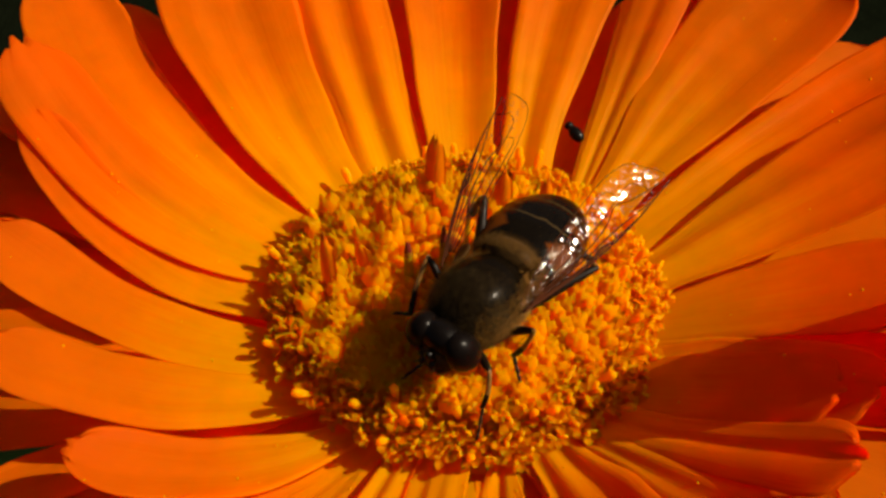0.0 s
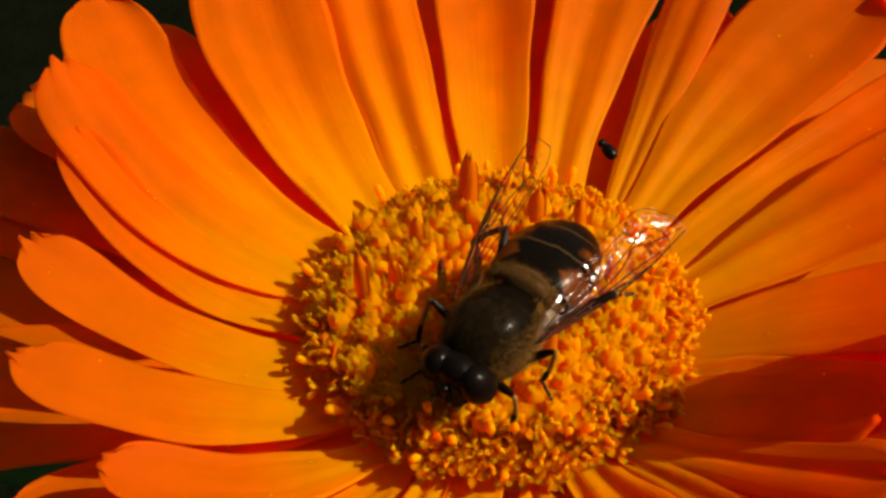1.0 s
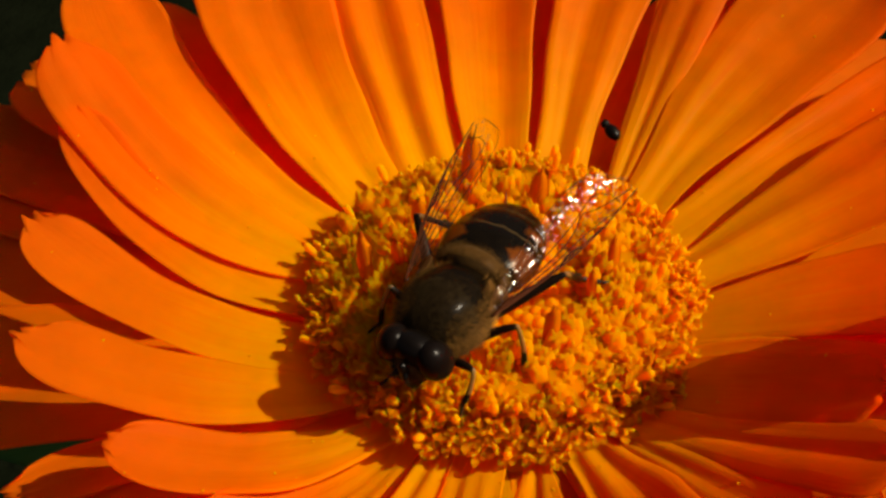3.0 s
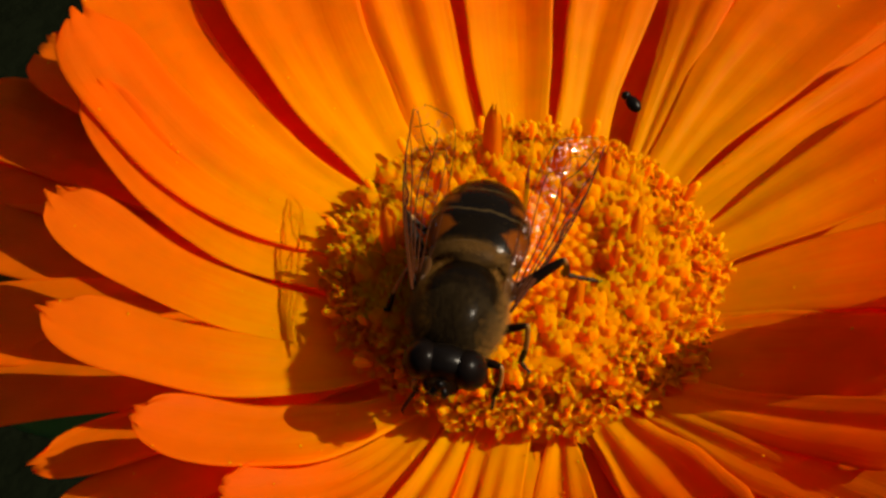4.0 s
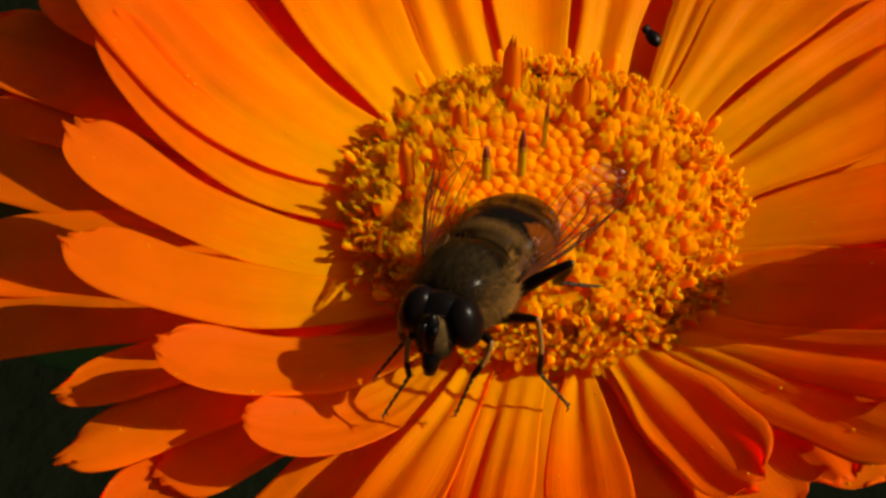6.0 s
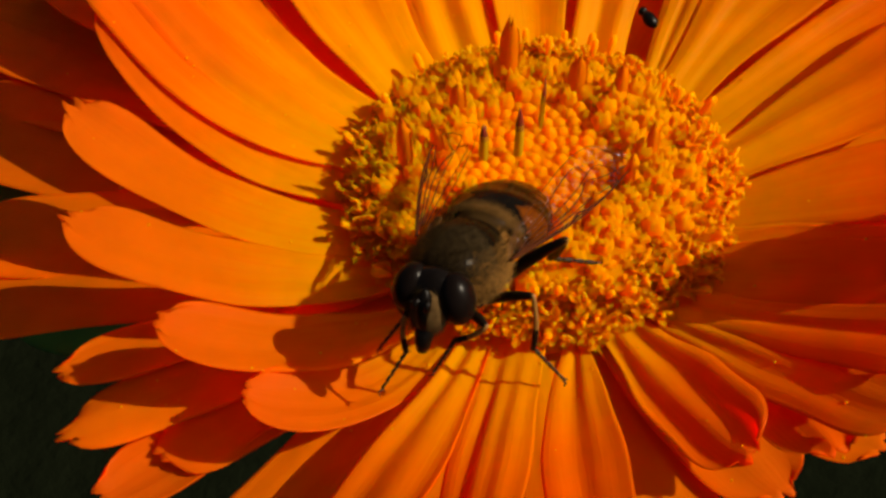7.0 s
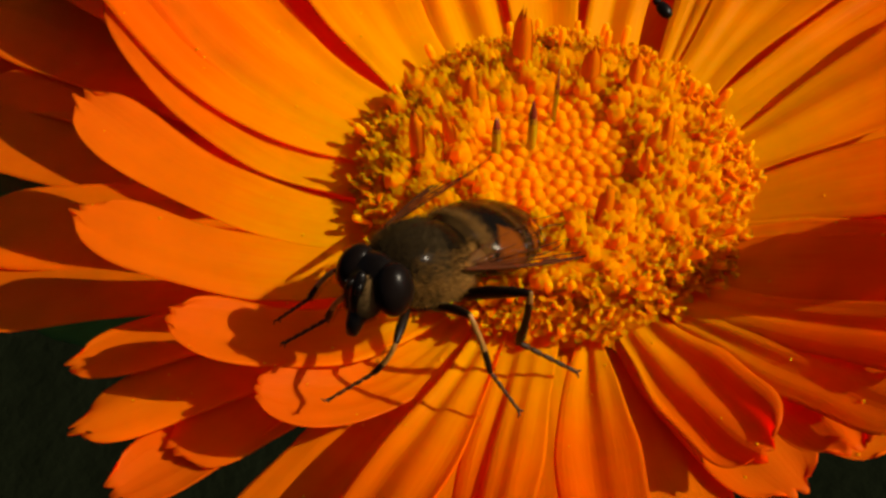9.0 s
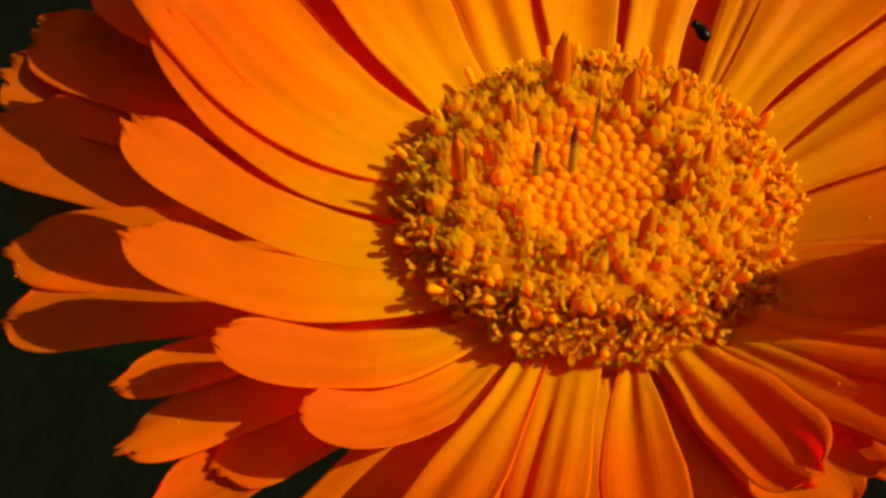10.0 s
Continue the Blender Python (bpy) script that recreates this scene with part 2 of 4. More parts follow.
def petal_mesh(base, tip, half, rng, lift=0.0, cup=0.18, roll=0.0, neck=0.42, curl=0.0, fold=0.03, bow=0.0, thick=0.012, teeth=True, swell=0.62, bend=None, ridge=0.012):
    """A strap-shaped ray petal from base to tip with three teeth, a shallow channel and lengthwise folds."""
    b, e = Vector(base), Vector(tip)
    out = Vector((b.x, b.y, 0)).normalized()
    length = (e - b).length
    side0 = (e - b).cross(Vector((0, 0, 1))).normalized()
    ctrl = (b + e) / 2 + Vector((0, 0, lift)) + side0 * bow * length
    if bend:
        ctrl = Vector(bend)
    nu, nv = 32, 22
    ph, ph2 = rng.uniform(0, 6.3), rng.uniform(0, 6.3)
    folds = rng.choice((1.0, 1.5, 2.0))
    top, low, al, ac = [], [], [], []
    cuts = [rng.uniform(0.5, 1.2) for _ in range(4)]
    ribs = 3.3 + 1.2 * math.sin(5 * ph + ph2)
    for i in range(nu + 1):
        s = i / nu
        p0 = b * (1 - s) ** 2 + ctrl * (2 * s * (1 - s)) + e * s * s
        tan = ((ctrl - b) * (1 - s) + (e - ctrl) * s).normalized()
        side = side0 if bend else tan.cross(Vector((0, 0, 1))).normalized()
        nrm = side.cross(tan).normalized()
        r = roll * (0.3 + 0.7 * s)
        side, nrm = side * math.cos(r) + nrm * math.sin(r), nrm * math.cos(r) - side * math.sin(r)
        g = min(1.0, s / swell)
        w = half * (neck + (1 - neck) * (g * g * (3 - 2 * g)))
        if s > 0.8:
            q = (s - 0.8) / 0.2
            w *= math.sqrt(max(0.0, 1 - 0.86 * q * q))
        for j in range(nv + 1):
            v = 2 * j / nv - 1
            edge = 0.018 * half * math.sin(9 * s + ph + 3 * v) + 0.02 * half * math.sin(17 * s + ph2)
            z = cup * w * (v * v - 0.25) * (1 - 0.5 * s) + fold * half * math.cos(math.pi * folds * v + ph) * (0.5 + s) * (1 - 0.6 * s)
            z += ridge * half * math.sin(math.pi * ribs * v + ph2 + 0.5 * math.sin(3 * s + ph)) * min(1.0, 3 * s) * (1.15 - 0.7 * s) * (1 + 0.5 * math.sin(2.3 * v + ph))
            z += 0.02 * length * math.sin(4.0 * s + ph2 + 1.3 * v) * s - curl * max(0.0, s - 0.6) ** 2 * length * 4
            end = 0.0
            if s > 0.86 and teeth:
                k = (s - 0.86) / 0.14
                end = k * k * length * (0.034 * abs(math.cos(1.3 * math.pi * v + 0.2 * ph)) ** 0.7 * cuts[int((v + 1) * 1.99)] - 0.03 - 0.03 * v * v)
            p = p0 + side * (v * w + edge * v) + nrm * z + tan * end
            t = thick * (1 - 0.65 * abs(v) ** 3) * (1 - 0.5 * s)
            top.append(tuple(p + nrm * t * 0.5))
            low.append(tuple(p - nrm * t * 0.5))
            al.append(s)
            ac.append(v)
    verts, n, m = top + low, len(top), nv + 1
    faces = []
    for i in range(nu):
        for j in range(nv):
            a = i * m + j
            faces.append((a, a + 1, a + m + 1, a + m))
            faces.append((n + a, n + a + m, n + a + m + 1, n + a + 1))
    for i in range(nu):
        a, c = i * m, i * m + nv
        faces.append((a, a + m, n + a + m, n + a))
        faces.append((c, n + c, n + c + m, c + m))
    for j in range(nv):
        faces.append((j, n + j, n + j + 1, j + 1))
        a = nu * m + j
        faces.append((a, a + 1, n + a + 1, n + a))
    for _ in range(7):
        GRAINS.append(top[min(len(top) - 1, int(len(top) * rng.random() ** 1.6))])
    slots = [0, 1] * (nu * nv) + [1] * (len(faces) - 2 * nu * nv)
    return mesh_of("petal", verts, faces, [PETAL, PETAL_BACK], slots=slots, attrs={"along": al * 2, "across": ac * 2})


# upper whorl: azimuth of the base, tip, half width, lift, sideways bow, neck, swell, roll (radians), fold
UPPER = [
    (-153, (-2.32, -0.13, 0.52), 0.185, -0.18, -0.16, 0.8, 0.82, 0, 0.04),
    (-137, (-2.13, -0.75, 0.42), 0.185, -0.14, -0.15, 0.56, 0.52, 0, 0.04),
    (-118, (-1.58, -1.19, 0.33), 0.16, -0.15, -0.2, 0.47, 0.49, 0, 0.04),
    (-114, (-1.15, -1.42, 0.20), 0.16, -0.22, -0.32, 0.56, 0.7, 0, 0.05),
    (-172, (-2.36, 0.60, 0.60), 0.17, -0.2, -0.2, 0.62, 0.4, 0, 0.03),
    (169, (-2.51, 0.92, 0.80), 0.24, -0.2, -0.2, 0.68, 0.45, 0, 0.03),
    (158, (-2.63, 1.74, 0.76), 0.3, -0.15, -0.19, 0.45, 0.76, 0, 0.03),
    (139, (-1.76, 2.06, 0.95), 0.39, -0.11, -0.12, 0.51, 0.72, 0, 0.04),
    (118, (-1.17, 2.49, 0.95), 0.3, -0.08, -0.04, 0.66, 0.73, 0, 0.13),
    (95, (-0.32, 2.67, 0.90), 0.31, -0.07, -0.03, 0.57, 0.74, 0, 0.12),
    (74, (0.67, 2.91, 0.84), 0.325, -0.05, -0.06, 0.44, 0.83, 0, 0.1),
    (53, (1.27, 2.84, 0.82), 0.2, -0.05, -0.02, 0.28, 0.73, 0, 0.06, 0),
    (43, (2.06, 2.36, 0.74), 0.41, -0.03, -0.08, 0.3, 0.74, 0, 0.07, 0),
    (30, (2.84, 2.01, 0.62), 0.201, -0.04, -0.05, 0.56, 0.7, 0, 0.05, 0),
    (14, (2.51, 1.04, 0.76), 0.329, -0.05, 0, 0.43, 0.74, 0, 0.08, 0.03),
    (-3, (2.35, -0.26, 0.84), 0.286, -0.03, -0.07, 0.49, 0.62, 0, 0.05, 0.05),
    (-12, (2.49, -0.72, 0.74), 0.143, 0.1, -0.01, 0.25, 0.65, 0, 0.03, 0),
    (-24, (1.72, -0.82, 0.66), 0.23, 0, -0.03, 0.78, 0.4, -0.3, 0.1, 0),
    (-29, (1.55, -0.85, 0.66), 0.19, -0.02, -0.03, 0.74, 0.4, -0.4, 0.03, 0),
    (-43, (1.55, -1.18, 0.72), 0.19, -0.06, 0.03, 0.6, 0.9, -0.1, 0.09, 0),
    (-50, (1.46, -1.39, 0.58), 0.21, 0, 0, 0.4, 0.6, -0.2, 0.08, 0),
    (-55, (1.24, -1.49, 0.33), 0.2, 0.05, -0.16, 0.15, 0.92, -0.3, 0.08, 0),
    (-61, (0.93, -1.51, 0.30), 0.19, -0.02, 0.02, 0.52, 0.55, -0.5, 0.1),
    (-74, (0.38, -1.93, 0.10), 0.18, 0.07, 0.06, 0.3, 0.63, -0.5, 0.07),
    (-91, (-0.14, -2.31, 0.15), 0.19, 0.04, 0.02, 0.7, 0.68, -0.55, 0.1),
    (-102, (-0.76, -2.32, 0.20), 0.21, 0.01, -0.07, 0.35, 0.75, -0.5, 0.1),
]
LOWER = [
    (163, (-3.94, 1.50, -0.38), 0.35),
    (174, (-4.09, 1.25, -0.49), 0.37),
    (178, (-3.87, 0.63, -0.49), 0.42),
    (-166, (-3.27, -0.35, -0.45), 0.28),
    (-156, (-3.13, -0.78, -0.43), 0.31),
    (-143, (-2.21, -1.24, -0.19), 0.16),
    (-134, (-2.06, -1.56, -0.23), 0.17),
    (-129, (-1.61, -1.57, -0.32), 0.21),
    (-112, (-1.23, -2.13, -0.30), 0.23),
    (-98, (-0.49, -2.29, -0.37), 0.30),
    (-84, (0.26, -2.33, -0.21), 0.29),
    (-70, (0.76, -1.81, -0.21), 0.28),
    (-58, (1.18, -1.45, -0.16), 0.25),
    (-46, (1.62, -1.19, -0.16), 0.24),
    (-26, (2.16, -0.73, -0.16), 0.31),
    (-8, (2.68, -0.21, -0.01), 0.35),
    (10, (2.78, 0.56, 0.30), 0.37),
    (29, (2.52, 1.43, 0.30), 0.37),
    (44, (2.68, 2.52, 0.01), 0.35),
    (66, (1.23, 2.62, 0.32), 0.37),
    (87, (0.26, 2.88, 0.56), 0.37),
    (108, (-0.77, 2.77, 0.56), 0.37),
    (129, (-1.75, 2.36, 0.56), 0.37),
    (148, (-2.69, 1.85, 0.35), 0.39),
    (-130, (-1.85, -1.78, -0.34), 0.18),
    (156, (-3.45, 1.85, -0.10), 0.36),
]
rng = random.Random(7)
GRAINS = []
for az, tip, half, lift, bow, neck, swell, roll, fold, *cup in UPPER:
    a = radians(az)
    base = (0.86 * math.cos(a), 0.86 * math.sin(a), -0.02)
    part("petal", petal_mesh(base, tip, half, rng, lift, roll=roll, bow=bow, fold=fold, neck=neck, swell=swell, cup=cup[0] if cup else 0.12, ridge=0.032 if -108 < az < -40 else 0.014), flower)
# one petal whose outer half is rolled up and back towards the disc
part("petal", petal_mesh((0.83, -0.2, -0.02), (1.62, -0.58, 1.15), 0.33, rng, neck=0.5, fold=0.06, bend=(2.9, -0.6, 0.1)), flower, "rolled-up petal shading its neighbours")
for az, tip, half in LOWER:
    a = radians(az)
    base = (0.6 * math.cos(a), 0.6 * math.sin(a), -0.2)
    part("petal", petal_mesh(base, tip, half, rng, -0.03, cup=0.1, neck=0.7), flower)

v, f = join(*[ball(r, r, r, x, y, z + 0.4 * r, 6, 4) for x, y, z in GRAINS for r in [rng.uniform(0.003, 0.0075)]])
part("pollen_dust", mesh_of("pollen_dust", v, f, POLLEN), flower)["kind"] = "stuff"

# green cup, stem and leaves
v, f = tube([(0, 0, -0.16), (0, 0, -0.25), (0, 0, -0.45), (0.02, 0, -0.6), (0.05, 0.02, -0.75)], [0.6, 0.72, 0.62, 0.4, 0.2], 32)
part("green_cup", mesh_of("green_cup", v, f, STEM), flower, "green cup of bracts under the petals")
pts = [(0.05 + 0.02 * k * k, 0.02 + 0.01 * k * k, -0.7 - 1.6 * k) for k in range(20)]
v, f = tube(pts, [0.2] * 20, 14)
part("stem", mesh_of("stem", v, f, STEM), flower, "ribbed green stem")
for az, reach, z, drop, half in ((173, 3.82, -1.2, 0.3, 0.34), (-125, 3.0, -1.9, -1.2, 0.3), (165, 4.9, -2.2, -1.4, 0.55), (28, 4.6, -2.2, -1.5, 0.5), (70, 5.2, -2.4, -1.2, 0.6)):
    a = radians(az)
    me = petal_mesh((0.25 * math.cos(a), 0.25 * math.sin(a), z - 0.8), (reach * math.cos(a), reach * math.sin(a), z + drop), half, rng, 0.7, cup=0.25, neck=0.3, thick=0.03, teeth=False)
    me.materials[0] = me.materials[1] = LEAF
    part("leaf", me, flower, "dark green lance-shaped leaf")


# domed disc with buds in the middle and opened florets round them
def dome(r):
    return 0.225 - 0.11 * r ** 2 - 0.11 * max(0, (r - 0.72) / 0.2) ** 2 - 0.05 * math.exp(-(r / 0.45) ** 2)


v, f = [], []
for i in range(13):
    r = 0.92 * i / 12
    for j in range(48):
        b = 2 * math.pi * j / 48
        v.append((r * math.cos(b), r * math.sin(b), dome(r) + 0.018 + 0.05 * min(1, max(0, (r - 0.5) / 0.1)) - 0.005 * min(1, max(0, (r - 0.7) / 0.1)) if i < 12 else -0.1))
for i in range(12):
    for j in range(48):
        k = (j + 1) % 48
        f.append((i * 48 + j, (i + 1) * 48 + j, (i + 1) * 48 + k, i * 48 + k))
disc = part("disc", mesh_of("disc", v, f, BUD), flower, "domed golden centre of packed florets")


def bud_mesh(h, r):
    prof = [(0.0, 0.75), (0.4, 0.95), (0.66, 1.0), (0.82, 0.86), (0.93, 0.58), (0.985, 0.26), (1.0, 0.0)]
    v, f = [], []
    for z, w in prof:
        for k in range(10):
            b = 2 * math.pi * k / 10
            q = 1 + 0.05 * math.cos(5 * b) * z
            v.append((w * r * q * math.cos(b), w * r * q * math.sin(b), z * h))
    for i in range(len(prof) - 1):
        for k in range(10):
            n = (k + 1) % 10
            f.append((i * 10 + k, i * 10 + n, (i + 1) * 10 + n, (i + 1) * 10 + k))
    return v, f


def closed_mesh(h, r, seed):
    """A tall floret about to open: a fleshy club whose top splits into short blunt points."""
    g = random.Random(seed)
    tips = [g.uniform(0.0, 0.22) for _ in range(5)]
    v, f = [], []
    for z, w in ((0, 0.7), (0.45, 0.85), (0.7, 1.0), (0.86, 0.86), (0.97, 0.5), (0.93, 0.1)):
        for k in range(10):
            b = 2 * math.pi * k / 10
            up = (tips[k // 2] if k % 2 == 0 else -0.09) * max(0.0, (z - 0.7) / 0.27) * (1 if w > 0.2 else 0)
            q = 1 + (0.08 if k % 2 == 0 else -0.1) * z
            v.append((w * r * q * math.cos(b), w * r * q * math.sin(b), h * (z + up)))
    for i in range(5):
        for k in range(10):
            n = (k + 1) % 10
            f.append((i * 10 + k, i * 10 + n, (i + 1) * 10 + n, (i + 1) * 10 + k))
    f.append(tuple(50 + k for k in range(10)))
    return v, f, [0] * len(f)


def star_mesh(h, r, seed):
    """An opened floret: a short tube, five curled pointed lobes and a pollen knob or a forked style."""
    g = random.Random(seed)
    v, f, s = [], [], []
    for z, w in ((0, 0.55), (0.6, 0.62), (0.86, 0.78), (0.8, 0.5), (0.6, 0.2)):
        for k in range(10):
            b = 2 * math.pi * k / 10
            v.append((w * r * math.cos(b), w * r * math.sin(b), h * z))
    for i in range(4):
        for k in range(10):
            n = (k + 1) % 10
            f.append((i * 10 + k, i * 10 + n, (i + 1) * 10 + n, (i + 1) * 10 + k))
    f.append(tuple(40 + k for k in range(10)))
    turn = g.uniform(0, 6.28)
    for k in range(5):
        b = turn + 2 * math.pi * k / 5 + g.uniform(-0.15, 0.15)
        reach, droop = g.uniform(1.15, 1.6), g.uniform(-0.1, 0.22)
        c, d = Vector((math.cos(b), math.sin(b), 0)), Vector((-math.sin(b), math.cos(b), 0))
        n = len(v)
        for low in (0.0, 0.05):
            for q, w in ((0.5, 0.42), (1.0, 0.46), (reach, 0.1)):
                z = h * (0.84 + droop * (q - 0.6) * 1.6 - 0.12 * max(0, q - 1.0) - low)
                for e in (-1, 1):
                    p = c * (q * r) + d * (e * w * r)
                    v.append((p.x, p.y, z + 0.05 * h * (1 if q == 1.0 else 0)))
        for o in (0, 6):
            f += [(n + o, n + o + 2, n + o + 3, n + o + 1), (n + o + 2, n + o + 4, n + o + 5, n + o + 3)]
        f += [(n, n + 2, n + 8, n + 6), (n + 2, n + 4, n + 10, n + 8), (n + 1, n + 7, n + 9, n + 3), (n + 3, n + 9, n + 11, n + 5), (n + 4, n + 5, n + 11, n + 10)]
    s = [0] * len(f)
    if seed % 4 == 0:
        pv, pf = tube([(0, 0, 0.5 * h), (0, 0, 0.95 * h), (0.05 * r, 0, 1.2 * h), (0.05 * r, 0, 1.42 * h), (0.05 * r, 0, 1.5 * h)], [0.2 * r, 0.3 * r, 0.45 * r, 0.4 * r, 0.15 * r], 8)
        pieces = [(pv, pf)]
    else:
        pieces = [tube([(0, 0, 0.6 * h), (q * 0.08 * r, 0, 1.02 * h), (q * 0.4 * r, 0.1 * r, 1.2 * h), (q * 0.7 * r, 0.2 * r, 1.08 * h)], [0.2 * r, 0.24 * r, 0.2 * r, 0.1 * r], 6) for q in (1, -1)]
    for pv, pf in pieces:
        n = len(v)
        v += pv
        f += [tuple(i + n for i in face) for face in pf]
    s += [1] * (len(f) - len(s))
    return v, f, s


BUDS = [mesh_of("bud", *bud_mesh(0.13 + 0.01 * k, 0.044), BUD) for k in range(3)]
KINDS = []
for k in range(12):
    v, f, s = closed_mesh(0.15 + 0.012 * (k % 3), 0.041, k) if k < 5 else star_mesh(0.125 + 0.01 * (k % 3), 0.041, k)
    KINDS.append((v, f, s, mesh_of("floret", v, f, [FLORET, POLLEN], slots=s)))
rng = random.Random(11)
GOLD = math.pi * (3 - math.sqrt(5))
COUNT = 600
RIM = 0.70
places = [(0.9 * math.sqrt((n + 0.5) / COUNT), n * GOLD) for n in range(COUNT)]
places = [(r, a) for r, a in places if r < RIM]
places += [(r, a) for r, a in ((0.9 * math.sqrt((n + 0.5) / 760), n * GOLD) for n in range(760)) if r >= RIM]
rest_v, rest_f, rest_s, opened = [], [], [], 0
for n, (r, a) in enumerate(places):
    bud = r < 0.41 + 0.05 * noise.noise((2.5 * math.cos(a), 2.5 * math.sin(a), 3.1))
    jit = 0.003 if bud else 0.01
    r2, a2 = r + rng.uniform(-jit, jit), a + rng.uniform(-jit, jit) / max(r, 0.1)
    x, y = r2 * math.cos(a2), r2 * math.sin(a2)
    lean = 1 + (22 * r ** 2 if r < 0.72 else 11.4 + 150 * (r - 0.72)) + (rng.uniform(-3, 3) if bud else rng.uniform(-9, 9))
    star = r > 0.73 + 0.1 * max(0.0, -math.cos(a)) + 0.05 * noise.noise((3 * math.cos(a), 3 * math.sin(a), 8.4))
    z = dome(r) - (0.085 if bud else 0.058 if star else 0.095) + (rng.uniform(-0.004, 0.004) if bud else rng.uniform(-0.022, 0.022))
    m = Matrix.Translation((x * CM, y * CM, z * CM)) @ Matrix.Rotation(a2, 4, "Z") @ Matrix.Rotation(radians(lean), 4, "Y") @ Matrix.Rotation(rng.uniform(0, 6.3), 4, "Z")
    if bud:
        k = 0.9 + 0.16 * r + rng.uniform(-0.04, 0.04)
        part("bud", BUDS[n % 3], disc, at=m @ Matrix.Scale(k, 4))
    else:
        k = rng.uniform(0.86, 1.12) * (1.12 if star else 1.22)
        v, f, s, me = KINDS[rng.randrange(5, 12) if star else rng.randrange(5)]
        if opened < 300 and y < 0.5:
            part("floret", me, disc, at=m @ Matrix.Scale(k, 4))
            opened += 1
        else:
            c = len(rest_v)
            rest_v += [tuple((m @ Matrix.Scale(k, 4) @ (Vector(p) * CM)) / CM) for p in v]
            rest_f += [tuple(i + c for i in face) for face in f]
            rest_s += s
part("floret_mass", mesh_of("floret_mass", rest_v, rest_f, [FLORET, POLLEN], slots=rest_s), disc)["kind"] = "stuff"


def spike(x, y, h, w, lean_az, lean, mats):
    """A tall flat floret tongue, channelled along its length, with a torn tip, standing out of the disc."""
    v, f, s = [], [], []
    n, rows = 9, 11
    rag = [rng.uniform(-0.16, 0.02) for _ in range(n)]
    bend = rng.uniform(0.06, 0.16)
    for side in (1, -1):
        for i in range(rows):
            q = i / (rows - 1)
            half = w * (0.95 + 0.2 * q - 0.35 * q ** 2 - 0.4 * q ** 6)
            for k in range(n):
                u = 2 * k / (n - 1) - 1
                top = q * (1 + rag[k] * q ** 6 - 0.2 * u * u * q ** 4)
                v.append((half * u, 0.5 * half * u * u + bend * h * q * q + side * 0.006 * (1 - 0.8 * u * u) * (1 - 0.5 * q), h * top))
    m0 = rows * n
    for i in range(rows - 1):
        for k in range(n - 1):
            a = i * n + k
            f += [(a, a + 1, a + n + 1, a + n), (m0 + a, m0 + a + n, m0 + a + n + 1, m0 + a + 1)]
            s += [(1 if i >= rows - (4 if len(mats) > 2 else 1) - (k * 7 + i) % 2 else 0)] * 2
    for k in range(n - 1):
        a = (rows - 1) * n + k
        f.append((a, a + 1, m0 + a + 1, m0 + a))
        s.append(1)
    for i in range(rows - 1):
        for c in (0, n - 1):
            a = i * n + c
            f.append((a, a + n, m0 + a + n, m0 + a))
            s.append(0)
    r = math.hypot(x, y)
    m = Matrix.Translation((x * CM, y * CM, (dome(r) - 0.02) * CM)) @ Matrix.Rotation(radians(lean_az), 4, "Z") @ Matrix.Rotation(radians(lean), 4, "X")
    part("tongue_floret", mesh_of("tongue_floret", v, f, mats, slots=s), disc, at=m)


TONGUES = [
    (-0.21, 0.57, 0.44, 0.056, [SPIKE, SPIKE_TIP]),
    (0.15, 0.47, 0.30, 0.052, [SPIKE, SPIKE_TIP]),
    (0.38, 0.44, 0.28, 0.040, [SPIKE, SPIKE_TIP]),
    (-0.65, -0.15, 0.42, 0.045, [SPIKE, SPIKE_TIP]),
    (-0.52, -0.03, 0.26, 0.048, [SPIKE, SPIKE_TIP]),
    (-0.28, -0.02, 0.27, 0.024, [GREENISH, TIPRED, TIPRED]),
    (-0.11, 0.04, 0.32, 0.026, [GREENISH, TIPRED, TIPRED]),
    (-0.02, 0.24, 0.32, 0.014, [GREENISH, TIPRED, TIPRED]),
    (0.26, -0.38, 0.28, 0.042, [SPIKE, SPIKE_TIP]),
    (0.43, -0.11, 0.24, 0.028, [SPIKE, SPIKE_TIP]),
    (-0.07, -0.58, 0.24, 0.045, [SPIKE, SPIKE_TIP]),
    (0.53, 0.05, 0.26, 0.034, [SPIKE, SPIKE_TIP]),
    (-0.45, 0.27, 0.24, 0.048, [SPIKE, SPIKE_TIP]),
]
rng = random.Random(5)
for x, y, h, w, mats in TONGUES:
    spike(x, y, 1.15 * h, w, rng.uniform(-30, 30), rng.uniform(-4, 8), mats)

# small dark beetle in a gap between far petals
bug = tagged(new("small_beetle"), "tiny glossy black beetle sitting deep between petals", "insect")
bug.matrix_basis = cm_pose(0.532, 1.255, 0.12, 15, 0, 40)
v, f = ball(0.038, 0.06, 0.034, 0, -0.015, 0.03, 16, 10)
part("wing_case", mesh_of("wing_case", v, f, BLACK), bug)
v, f = ball(0.028, 0.025, 0.024, 0, 0.055, 0.028, 12, 8)
part("head", mesh_of("head", v, f, BLACK), bug)

# ---- the hoverfly: forward +y, up +z, origin in the middle of the thorax ----
fly = tagged(new("hoverfly"), "dark bee-like hoverfly with orange-marked abdomen and clear wings", "fly")


